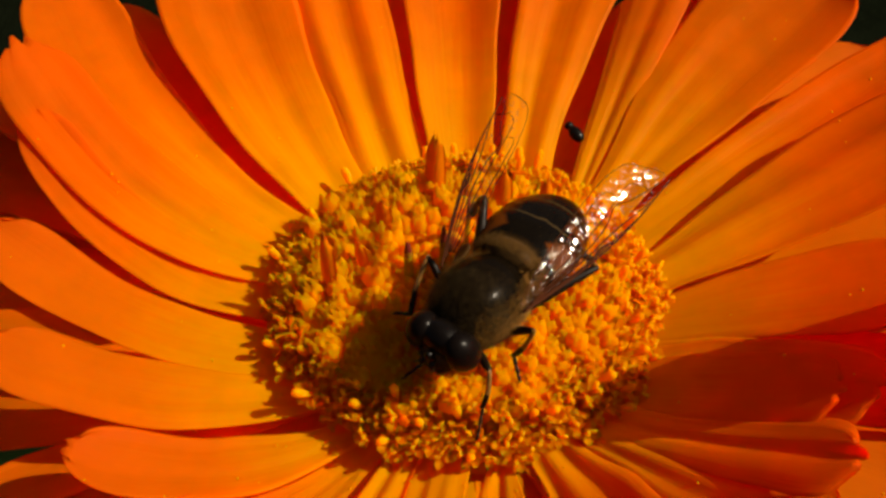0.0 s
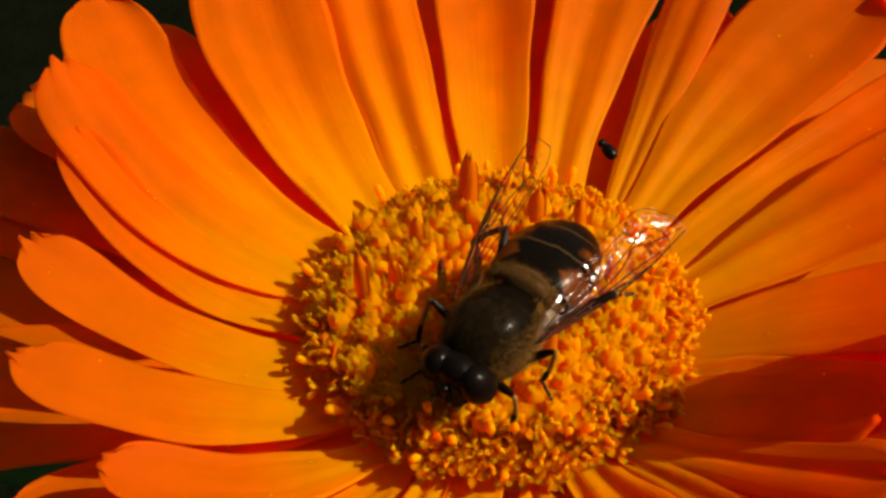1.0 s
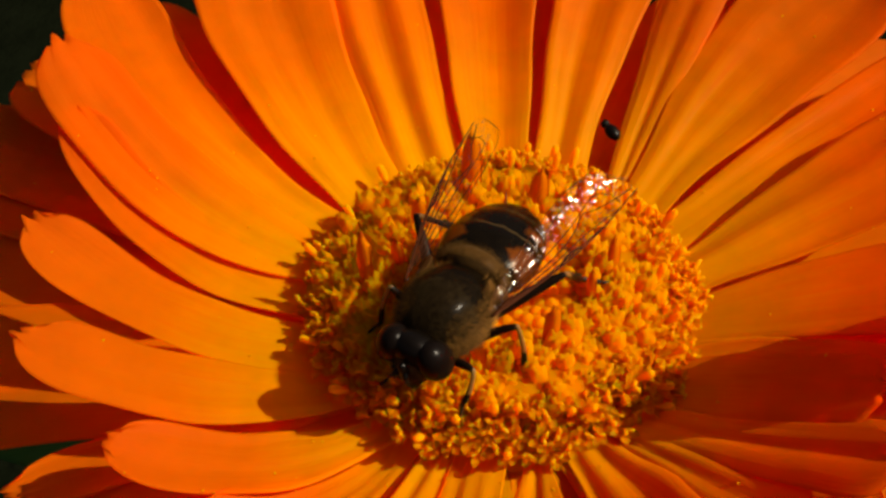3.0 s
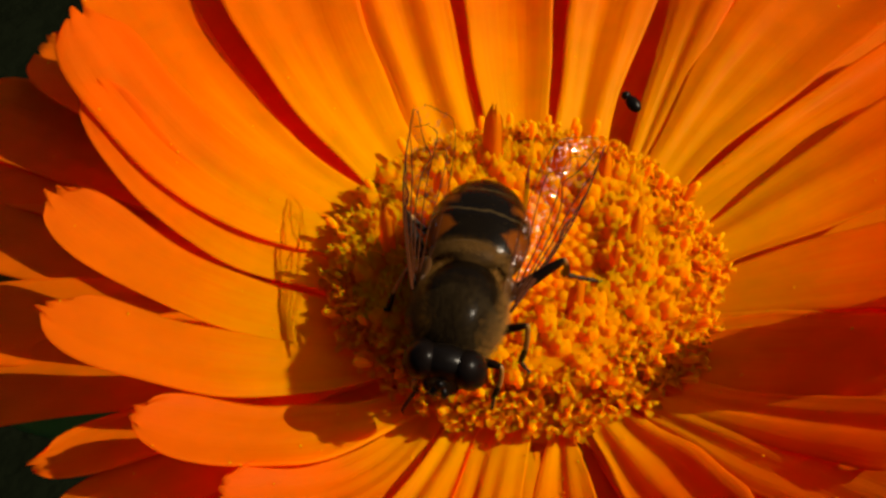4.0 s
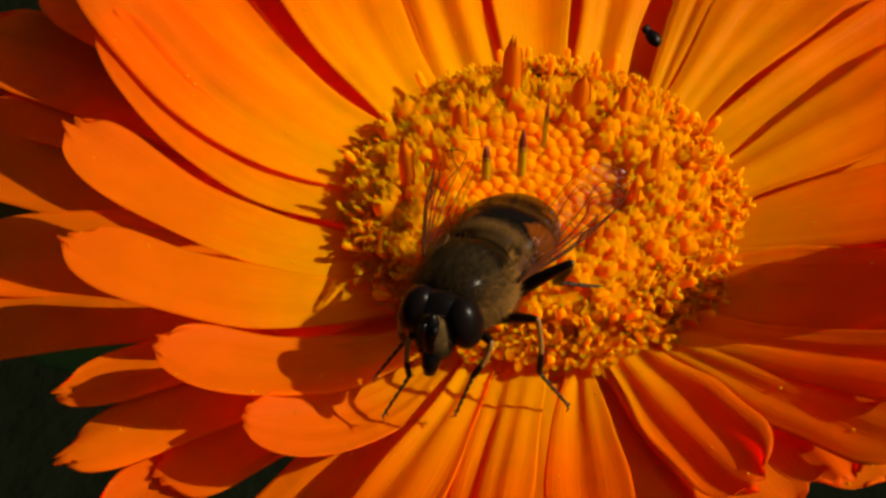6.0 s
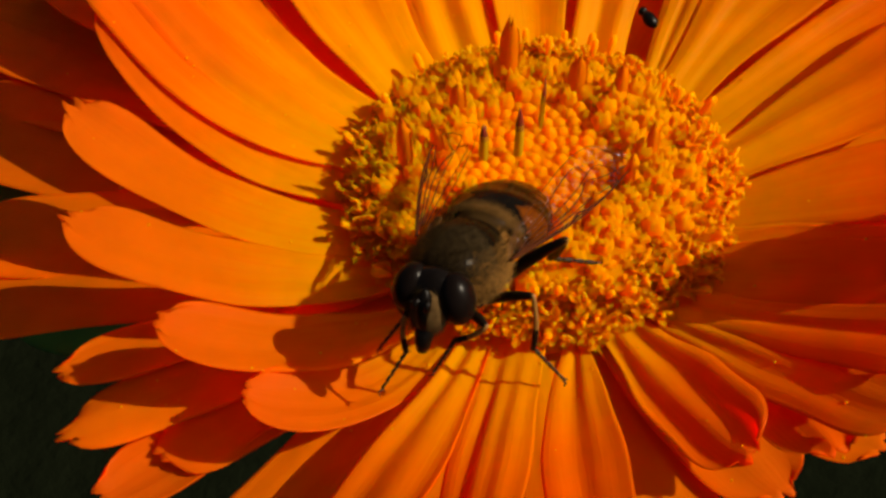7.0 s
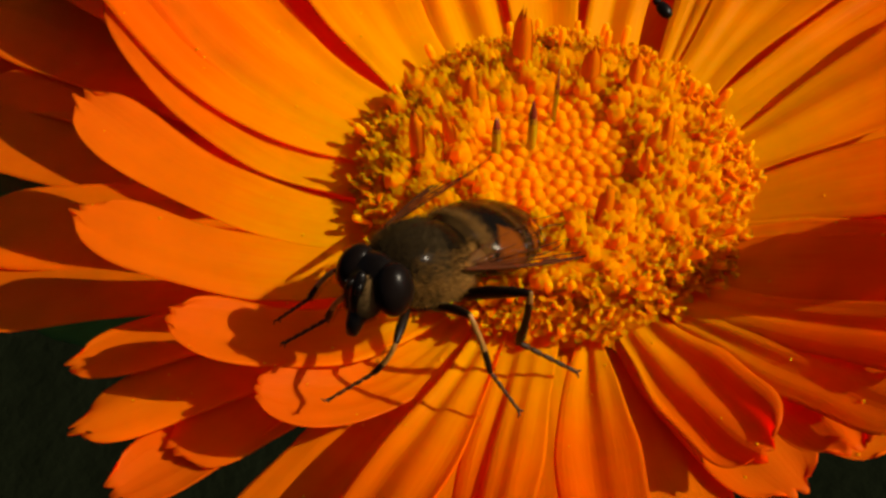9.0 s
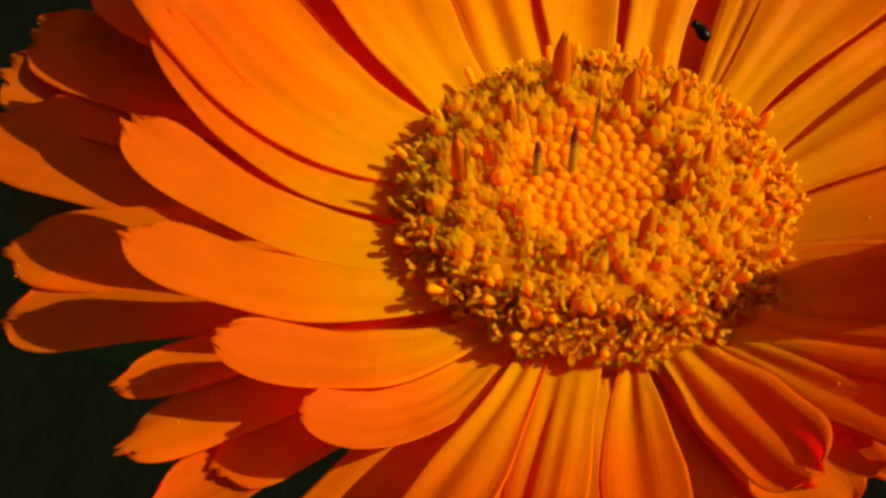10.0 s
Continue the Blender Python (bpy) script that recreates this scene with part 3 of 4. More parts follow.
def hair(count, place, length, mat, seed, spread=0.35, fine=0.0006):
    g = random.Random(seed)
    v, f = [], []
    while count > 0:
        got = place(g)
        if got is None:
            continue
        p, n = Vector(got[0]), Vector(got[1]).normalized()
        count -= 1
        n = (n + spread * Vector((g.uniform(-1, 1), g.uniform(-1, 1), g.uniform(-1, 1)))).normalized()
        a = n.orthogonal().normalized() * fine
        b = n.cross(a).normalized() * fine
        c = len(v)
        q = p + n * length * g.uniform(0.6, 1.2)
        v += [tuple(p + a), tuple(p - 0.5 * a + 0.87 * b), tuple(p - 0.5 * a - 0.87 * b), tuple(q)]
        f += [(c, c + 1, c + 3), (c + 1, c + 2, c + 3), (c + 2, c, c + 3)]
    return mesh_of("hair_coat", v, f, mat)


# thorax
def chest(x, y, z):
    return x * (1 - 0.12 * max(0, y)), y, z * (1 - 0.1 * max(0, -z))


v, f = ball(0.192, 0.262, 0.185, 0, 0, 0, 32, 22, chest)
thorax = part("thorax", mesh_of("thorax", v, f, THORAX), fly, "bronze-black thorax with tan hair")
v, f = ball(0.125, 0.075, 0.062, 0, -0.232, 0.118, 20, 12)
part("scutellum", mesh_of("scutellum", v, f, plain("scutellum_tan", (0.06, 0.03, 0.008), 0.45, 0.1, share=0.3, passing=(1, 0.8, 0.5))), thorax, "translucent brown scutellum")


def on_thorax(g):
    a, b = g.uniform(0, 6.283), math.acos(g.uniform(-0.9, 1))
    p = (math.sin(b) * math.cos(a), math.sin(b) * math.sin(a), math.cos(b))
    bare = -0.8 < p[1] + 0.2 * abs(p[0]) < -0.12 and p[2] > 0.2
    if (bare and g.random() < 0.96) or (p[2] > 0.5 and g.random() < 0.45):
        return None
    return (0.189 * p[0], 0.258 * p[1], 0.182 * p[2]), (p[0] / 0.2, p[1] / 0.24 - 2.0, p[2] / 0.2)


def on_sides(g):
    a = g.choice((0, math.pi)) + g.uniform(-1.0, 1.0)
    b = g.triangular(0.75, 2.2, 1.5)
    p = (math.sin(b) * math.cos(a), math.sin(b) * math.sin(a), math.cos(b))
    return (0.189 * p[0], 0.258 * p[1], 0.182 * p[2]), p


def on_front(g):
    a, b = math.pi / 2 + g.uniform(-1.3, 1.3), g.triangular(0.1, 1.8, 1.0)
    p = (math.sin(b) * math.cos(a), math.sin(b) * math.sin(a), math.cos(b))
    return (0.189 * p[0], 0.258 * p[1], 0.182 * p[2]), (p[0], p[1] - 0.3, p[2])


def on_band(g):
    a, y = g.uniform(0.15, 2.99), g.uniform(-0.25, -0.17)
    return (0.175 * math.cos(a), y, 0.045 + 0.135 * math.sin(a)), (math.cos(a), -0.5, math.sin(a))


part("hair_coat", hair(26000, on_thorax, 0.016, FUZZ_BROWN, 1), thorax)["kind"] = "stuff"
part("front_hair", hair(6000, on_front, 0.024, FUZZ_DARK, 6, 0.5), thorax)["kind"] = "stuff"
part("side_hair", hair(5200, on_sides, 0.044, FUZZ, 2, 0.5), thorax)["kind"] = "stuff"
part("hind_hair", hair(1700, on_band, 0.045, FUZZ_BAND, 3, 1.0), thorax)["kind"] = "stuff"

# abdomen, in its own space from the waist backwards
prof = [(0.92 * y, w) for y, w in ((0.02, 0.09), (-0.03, 0.18), (-0.12, 0.22), (-0.22, 0.238), (-0.275, 0.238), (-0.285, 0.232), (-0.36, 0.228), (-0.425, 0.21), (-0.435, 0.203), (-0.50, 0.178), (-0.555, 0.14), (-0.565, 0.132), (-0.61, 0.08), (-0.635, 0.03))]
v, f = [], []
for y, w in prof:
    for k in range(32):
        b = 2 * math.pi * k / 32
        v.append((w * math.cos(b), y, 0.62 * w * math.sin(b) + 0.02 * math.sin(3 * y) - 0.10 * y * y))
for i in range(len(prof) - 1):
    for k in range(32):
        n = (k + 1) % 32
        f.append((i * 32 + k, (i + 1) * 32 + k, (i + 1) * 32 + n, i * 32 + n))
f.append(tuple(range(32)))
f.append(tuple((len(prof) - 1) * 32 + k for k in range(32))[::-1])
abdomen = part("abdomen", mesh_of("abdomen", v, f, ABDOMEN), fly, "glossy black abdomen with orange flank patches", at=cm_pose(0, -0.2, 0.03, -9))


def on_abdomen(g):
    y, a = g.uniform(-0.6, -0.02), g.uniform(-0.5, 3.64)
    w = 0.235 * math.sqrt(max(0.05, 1 - ((y + 0.25) / 0.42) ** 2))
    return (w * math.cos(a), y, 0.62 * w * math.sin(a)), (math.cos(a), -0.7, math.sin(a))


part("hair_coat", hair(260, on_abdomen, 0.016, FUZZ_DARK, 4), abdomen)["kind"] = "stuff"

# head with two large eyes, pale face, feelers and mouth
v, f = ball(0.12, 0.078, 0.1, 0, -0.006, 0.012, 24, 16)
head = part("head", mesh_of("head", v, f, BLACK), fly, "black head")
for sx in (-1, 1):
    v, f = ball(0.075, 0.082, 0.108, sx * 0.1, 0.0, 0.006, 28, 20, lambda x, y, z, sx=sx: (x - 0.2 * sx * z, y, z))
    part("eye", mesh_of("eye", v, f, EYE), head, "glossy dark compound eye")
v, f = ball(0.08, 0.078, 0.11, 0, 0.036, -0.05, 20, 14)
face = part("face", mesh_of("face", v, f, PALEFACE), head, "pale hairy face with black middle stripe")
v, f = ball(0.036, 0.036, 0.1, 0, 0.085, -0.032, 14, 12)
part("face_stripe", mesh_of("face_stripe", v, f, BLACK), head, "shiny black stripe down the face")
v, f = tube([(0, 0.055, -0.09), (0, 0.075, -0.14), (0, 0.085, -0.18), (0, 0.088, -0.215), (0, 0.085, -0.225)], [0.03, 0.04, 0.034, 0.024, 0.008], 12)
part("mouth", mesh_of("mouth", v, f, BLACK), head, "short black mouthparts")
for sx in (-1, 1):
    v, f = join(tube([(sx * 0.016, 0.09, 0.03), (sx * 0.024, 0.118, 0.018), (sx * 0.026, 0.128, -0.01)], [0.009, 0.014, 0.009], 8), tube([(sx * 0.025, 0.115, 0.02), (sx * 0.05, 0.14, 0.03)], [0.003, 0.001], 5))
    part("antenna", mesh_of("antenna", v, f, BLACK), head)


def on_face(g):
    a, b = g.uniform(0, 6.283), math.acos(g.uniform(-1, 1))
    p = (math.sin(b) * math.cos(a), math.sin(b) * math.sin(a), math.cos(b))
    if p[1] < 0.1 or abs(p[0]) < 0.28:
        return None
    return (0.08 * p[0], 0.036 + 0.078 * p[1], -0.05 + 0.11 * p[2]), p


part("hair_coat", hair(1500, on_face, 0.02, FUZZ_DARK, 5), head)["kind"] = "stuff"


# wings, in their own space: root at 0, out along -y, x to the trailing edge
def wing_edge(s):
    lead = -0.045 * math.sin(math.pi * s) - 0.01 * s ** 5
    return lead, lead + 0.012 + 0.41 * s ** 0.75 * math.sqrt(max(0.0, 1 - s ** 5)) * (1 - 0.32 * s)


def sag(s, q):
    """Height of the membrane: flat in front, its hind part bent up, with shallow pleats."""
    a, b = wing_edge(s)
    return 0.72 * (b - a) * max(0.0, q - 0.35) ** 2 / 1.3 + 0.0032 * math.sin(30 * q + 4 * s) * q * (1 - 0.3 * s) + 0.0032 * q * math.sin(44 * s + 9 * q)


WING = 1.04
ROOT = (0.211, 0.009, 0.076)  # where the wings join the thorax


def wing(sx):
    g = 64
    v, f = [], []
    for layer in (0.0012, -0.0012):
        for i in range(g + 1):
            s = math.sin(math.pi / 2 * i / g)
            a, b = wing_edge(s)
            for j in range(31):
                q = j / 30
                x = a + (b - a) * q
                v.append((-sx * x, -WING * s, layer + sag(s, q)))
    n = 31 * (g + 1)
    for i in range(g):
        for j in range(30):
            a = i * 31 + j
            f.append((a, a + 1, a + 32, a + 31))
            f.append((n + a, n + a + 31, n + a + 32, n + a + 1))
    ob = part("wing", mesh_of("wing", v, f, MEMBRANE), fly, "clear veined wing")

    def vein(stops, r0, r1):
        pts = []
        ends = [stops[0]] + stops + [stops[-1]]
        for i in range(25):
            k = i / 24 * (len(stops) - 1)
            c = min(int(k), len(stops) - 2)
            u = k - c
            p0, p1, p2, p3 = ends[c:c + 4]
            s, q = (0.5 * (2 * p1[n] + (p2[n] - p0[n]) * u + (2 * p0[n] - 5 * p1[n] + 4 * p2[n] - p3[n]) * u * u + (3 * p1[n] - p0[n] - 3 * p2[n] + p3[n]) * u ** 3) for n in (0, 1))
            s, q = min(max(s, 0.0), 0.995), min(max(q, 0.0), 1.0)
            a, b = wing_edge(s)
            pts.append((-sx * (a + (b - a) * q), -WING * s, 0.004 + sag(s, q)))
        pv, pf = tube(pts, [0.72 * (r0 + (r1 - r0) * i / 24) for i in range(25)], 6)
        part("vein", mesh_of("vein", pv, pf, VEIN), ob)

    vein([(0.0, 0.0), (0.3, 0.0), (0.7, 0.0), (0.97, 0.05)], 0.010, 0.004)
    vein([(0.02, 0.1), (0.3, 0.06), (0.55, 0.05), (0.72, 0.0)], 0.007, 0.004)
    vein([(0.05, 0.2), (0.35, 0.17), (0.6, 0.16), (0.85, 0.02)], 0.006, 0.003)
    vein([(0.08, 0.3), (0.4, 0.28), (0.58, 0.36), (0.68, 0.5), (0.76, 0.36), (0.86, 0.26), (0.96, 0.22)], 0.005, 0.003)
    vein([(0.08, 0.42), (0.35, 0.45), (0.6, 0.5), (0.8, 0.62), (0.86, 0.45)], 0.0045, 0.0025)
    vein([(0.08, 0.6), (0.3, 0.68), (0.5, 0.8), (0.68, 0.82), (0.72, 0.55)], 0.004, 0.0025)
    vein([(0.45, 0.28), (0.47, 0.5)], 0.003, 0.003)
    vein([(0.86, 0.1), (0.87, 0.45)], 0.003, 0.003)
    vein([(0.06, 0.99), (0.3, 0.995), (0.6, 0.995), (0.85, 0.995), (0.99, 0.7)], 0.0025, 0.0022)
    vein([(0.4, 0.02), (0.45, 0.1), (0.5, 0.1), (0.54, 0.02)], 0.009, 0.006)
    return ob


WINGS = {1: wing(1), -1: wing(-1)}
for sx in (1, -1):
    v, f = ball(0.012, 0.062, 0.048, sx * 0.006, 0, 0, 18, 12, lambda x, y, z: (x + 0.9 * y * y, y, z * (1 - 0.25 * y)))
    part("wing_scale", mesh_of("wing_scale", v, f, SCALE), thorax, "pale translucent scale behind the wing root", at=cm_pose(sx * 0.185, -0.12, 0.075, -12, sx * -38, sx * 16))

# legs: thigh under the fly; shin and foot under the thigh
LEGS = {}
HANGING = {"front": [(0.2, 0.26, -0.16), (0.14, 0.16, -0.28), (0.12, 0.0, -0.34)], "middle": [(0.36, -0.06, -0.2), (0.3, -0.3, -0.3), (0.28, -0.5, -0.36)], "hind": [(0.3, -0.52, -0.18), (0.3, -0.82, -0.34), (0.3, -1.1, -0.42)]}
for sx in (1, -1):
    for key, at, lengths, thick in (("front", (0.09, 0.15, -0.13), (0.182, 0.181, 0.236), 0.019), ("middle", (0.11, 0.0, -0.15), (0.286, 0.276, 0.209), 0.02), ("hind", (0.10, -0.13, -0.14), (0.468, 0.368, 0.304), 0.026)):
        up, tl, toe = lengths
        v, f = tube([(0, up * q, 0.012 * math.sin(3.1 * q)) for q in (0, 0.08, 0.3, 0.55, 0.8, 0.95, 1.0, 1.02)], [thick * k for k in (0.6, 0.85, 1.05, 1.08, 0.9, 0.66, 0.5, 0.2)], 12)
        femur = part("leg", mesh_of("leg", v, f, [LEG, LEGPALE], slots=[1 if i >= 72 and key != "hind" else 0 for i in range(len(f))]), fly, "black leg")
        v, f = tube([(0, tl * q, 0.012 * math.sin(3.1 * q)) for q in (-0.03, 0, 0.15, 0.4, 0.6, 0.85, 1.0, 1.03)], [thick * k for k in (0.2, 0.46, 0.58, 0.56, 0.62, 0.7 if key != "hind" else 0.86, 0.55, 0.2)], 10)
        shin = part("shin", mesh_of("shin", v, f, [LEG, LEGPALE], slots=[1 if i < (40 if key != "hind" else 20) else 0 for i in range(len(f))]), femur, "dark shin with pale yellow base")
        joints = [tube([(0, toe * (i / 5), 0), (0, toe * ((i + 0.35) / 5), 0.003), (0, toe * ((i + 0.8) / 5), 0.003), (0, toe * ((i + 1.02) / 5), 0)], [thick * 0.3, thick * (0.44 - 0.03 * i), thick * (0.5 - 0.03 * i), thick * 0.3], 7) for i in range(5)]
        joints += [tube([(0, 0.98 * toe, 0), (q * 0.012, toe + 0.012, 0.004), (q * 0.02, toe + 0.022, -0.012)], [0.006, 0.005, 0.0015], 5) for q in (1, -1)]
        v, f = join(*joints)
        foot = part("foot", mesh_of("foot", v, f, LEGFOOT), femur, "jointed dark brown foot with claws")

        def bristles(g, up=tl, r=0.6 * thick):
            a, y = g.uniform(0, 6.283), g.uniform(0.05, 1.0)
            return (r * math.cos(a), up * y, r * math.sin(a)), (math.cos(a), 0.9, math.sin(a))

        part("bristles", hair(170, bristles, 0.02, FUZZ_BROWN, len(LEGS) + 20), shin)["kind"] = "stuff"
        LEGS[sx, key] = (femur, shin, foot, Vector((sx * at[0], at[1], at[2])), lengths)

# ---- movement, centimetres and degrees ----
FLY = [
    (0, 0.093, -0.430, 0.543, 6.9, -2.1, 150.8),
    (0.5, 0.011, -0.482, 0.550, 7.8, -4.3, 151.9),
    (1, 0.014, -0.496, 0.518, 5.9, -1.8, 153),
    (1.5, 0.004, -0.553, 0.524, 2.9, -2, 154),
    (2, -0.068, -0.369, 0.509, 8.6, -1.8, 152.1),
    (2.5, -0.149, -0.395, 0.499, 10.3, -0.5, 151.6),
    (2.7, -0.201, -0.469, 0.502, 12.3, -0.2, 152.8),
    (3.8, -0.229, -0.605, 0.530, 4.3, -2.7, 172.9),
    (4, -0.243, -0.676, 0.529, 5.1, -6.7, 175.1),
    (4.5, -0.198, -0.865, 0.498, 4.9, -0.6, 178.2),
    (5, -0.293, -0.703, 0.410, 17.8, 1, 164.3),
    (5.5, -0.256, -0.857, 0.498, 24.5, 4, 164.4),
    (6.8, -0.277, -0.879, 0.500, 26.9, 5.6, 164.4),
    (7.5, -0.296, -0.889, 0.471, 29.2, 5.6, 165.7),
    (8, -0.302, -0.958, 0.530, 28, 7.5, 167.1),
    (8.5, -0.307, -0.956, 0.493, 27.7, 6.4, 166.4),
    (8.8, -0.403, -0.918, 0.506, 28.8, 9.7, 155.9),
    (9, -0.499, -0.955, 0.527, 33.7, 6.9, 148.8),
    (9.2, -0.464, -0.957, 0.566, 37.7, 13.3, 157.5),
    (9.3, -0.458, -0.981, 1.439, 34, 10, 152),
    (9.4, -0.730, -1.032, 2.072, 24, 6, 132),
    (9.5, -0.451, -0.920, 3.102, 20, 0, 120),
    (9.6, 0.773, -1.156, 2.822, 10, -10, 100),
    (9.65, 0.344, -1.545, 1.314, 5, 0, 112),
    (9.7, -0.229, -1.721, 1.168, 5, 5, 112),
    (9.75, -0.691, -2.190, 1.397, 10, 0, 108),
    (9.8, -1.220, -2.794, 1.993, 10, 0, 100),
    (9.85, -1.251, -2.684, 2.046, 10, 0, 100),
    (9.9, -1.222, -2.431, 1.810, 10, 0, 100),
    (9.95, -1.766, -2.607, 2.430, 10, 0, 95),
    (10, -2.5, -2.8, 2.9, 10, 0, 90),
]
# each leg: seconds, then knee, ankle and claw as they stand on the flower
LEFT_FRONT = [
    (0, 0.18, -0.82, 0.52, 0.14, -0.83, 0.34, 0.12, -0.90, 0.12),
    (1, 0.16, -0.85, 0.51, 0.12, -0.80, 0.35, 0.12, -0.85, 0.13),
    (2, 0.08, -0.73, 0.50, 0.08, -0.73, 0.32, 0.11, -0.86, 0.14),
    (2.5, -0.03, -0.78, 0.51, -0.10, -0.81, 0.36, -0.13, -0.83, 0.14),
    (3.8, -0.01, -0.91, 0.53, -0.09, -0.92, 0.36, -0.12, -0.90, 0.13),
    (4.5, 0.05, -1.01, 0.51, 0.00, -0.99, 0.34, 0.02, -0.92, 0.11),
    (5, -0.08, -1.00, 0.34, -0.09, -1.18, 0.35, -0.02, -1.18, 0.12),
    (5.5, -0.11, -1.20, 0.61, -0.17, -1.27, 0.43, -0.22, -1.33, 0.19),
    (7.5, -0.14, -1.24, 0.54, -0.30, -1.20, 0.43, -0.41, -1.21, 0.20),
    (8.5, -0.14, -1.17, 0.39, -0.31, -1.19, 0.37, -0.40, -1.26, 0.16),
    (9, -0.54, -1.38, 0.54, -0.63, -1.41, 0.39, -0.82, -1.48, 0.25),
    (9.2, -0.46, -1.37, 0.56, -0.55, -1.41, 0.40, -0.71, -1.47, 0.24),
]
LEFT_MIDDLE = [
    (0, 0.36, -0.64, 0.64, 0.27, -0.57, 0.39, 0.31, -0.66, 0.20),
    (1, 0.31, -0.64, 0.62, 0.24, -0.59, 0.36, 0.32, -0.66, 0.18),
    (2, 0.26, -0.50, 0.57, 0.23, -0.51, 0.30, 0.32, -0.66, 0.19),
    (2.5, 0.18, -0.51, 0.56, 0.21, -0.51, 0.29, 0.32, -0.66, 0.19),
    (3.8, 0.10, -0.71, 0.62, 0.02, -0.71, 0.36, 0.10, -0.75, 0.17),
    (4.5, 0.11, -0.87, 0.60, 0.07, -0.81, 0.34, 0.19, -0.82, 0.16),
    (5, 0.07, -0.84, 0.51, 0.08, -0.79, 0.25, 0.21, -0.79, 0.12),
    (5.5, 0.06, -1.06, 0.59, 0.06, -1.13, 0.32, 0.18, -1.18, 0.15),
    (7.5, 0.05, -1.06, 0.57, 0.04, -1.13, 0.30, 0.18, -1.18, 0.15),
    (8.5, 0.03, -1.11, 0.59, 0.04, -1.16, 0.32, 0.17, -1.19, 0.15),
    (9, -0.23, -1.25, 0.63, -0.17, -1.33, 0.36, -0.03, -1.42, 0.20),
    (9.2, -0.23, -1.38, 0.60, -0.30, -1.46, 0.36, -0.25, -1.57, 0.20),
]
LEFT_HIND = [
    (0, 0.59, -0.14, 0.48, 0.48, 0.18, 0.32, 0.75, 0.12, 0.19),
    (1, 0.53, -0.29, 0.61, 0.53, -0.06, 0.33, 0.75, 0.11, 0.19),
    (2, 0.48, -0.24, 0.62, 0.51, -0.01, 0.34, 0.74, 0.11, 0.18),
    (2.5, 0.41, -0.22, 0.58, 0.47, 0.02, 0.30, 0.74, 0.11, 0.19),
    (3.8, 0.24, -0.42, 0.73, 0.20, -0.28, 0.40, 0.43, -0.20, 0.23),
    (4.5, 0.18, -0.57, 0.72, 0.18, -0.37, 0.41, 0.38, -0.22, 0.25),
    (5, 0.14, -0.71, 0.66, 0.15, -0.46, 0.40, 0.25, -0.26, 0.20),
    (5.5, 0.17, -0.86, 0.73, 0.10, -0.73, 0.39, 0.33, -0.61, 0.21),
    (7.5, 0.14, -0.85, 0.69, 0.08, -0.70, 0.36, 0.34, -0.60, 0.22),
    (8.5, 0.12, -0.93, 0.73, 0.09, -0.76, 0.40, 0.29, -0.61, 0.22),
    (9, -0.00, -1.14, 0.68, -0.07, -1.13, 0.32, 0.17, -1.15, 0.13),
    (9.2, -0.01, -1.24, 0.74, -0.07, -1.18, 0.37, 0.14, -1.16, 0.14),
]
RIGHT_FRONT = [
    (0, -0.21, -0.69, 0.51, -0.10, -0.61, 0.39, -0.25, -0.67, 0.22),
    (2, -0.39, -0.53, 0.54, -0.40, -0.53, 0.36, -0.57, -0.54, 0.20),
    (3.8, -0.37, -0.98, 0.50, -0.39, -0.89, 0.34, -0.46, -0.83, 0.12),
    (5, -0.47, -1.10, 0.32, -0.41, -1.28, 0.37, -0.43, -1.27, 0.14),
    (5.5, -0.49, -1.22, 0.54, -0.46, -1.24, 0.37, -0.55, -1.31, 0.17),
    (7.5, -0.50, -1.25, 0.56, -0.47, -1.25, 0.38, -0.56, -1.32, 0.18),
    (8.5, -0.50, -1.30, 0.58, -0.47, -1.31, 0.40, -0.56, -1.33, 0.19),
    (9, -0.84, -1.04, 0.54, -0.96, -1.12, 0.41, -1.12, -1.12, 0.23),
    (9.2, -0.81, -1.13, 0.57, -0.87, -1.25, 0.42, -1.04, -1.22, 0.25),
]
RIGHT_MIDDLE = [
    (0, -0.16, -0.23, 0.59, -0.22, -0.41, 0.39, -0.35, -0.31, 0.26),
    (2, -0.36, -0.58, 0.54, -0.44, -0.43, 0.32, -0.57, -0.51, 0.18),
    (3.8, -0.47, -0.41, 0.55, -0.59, -0.51, 0.32, -0.68, -0.40, 0.16),
    (4.5, -0.49, -0.71, 0.48, -0.57, -0.55, 0.27, -0.70, -0.42, 0.16),
    (5.5, -0.54, -1.10, 0.56, -0.53, -1.04, 0.29, -0.63, -1.12, 0.13),
    (7.5, -0.50, -1.02, 0.48, -0.50, -1.02, 0.25, -0.60, -1.08, 0.13),
    (8.5, -0.50, -1.02, 0.48, -0.50, -1.02, 0.25, -0.60, -1.08, 0.13),
    (9, -0.80, -1.19, 0.57, -0.88, -1.13, 0.31, -1.05, -1.21, 0.22),
    (9.2, -0.78, -1.21, 0.59, -0.92, -1.13, 0.37, -1.05, -1.19, 0.22),
]
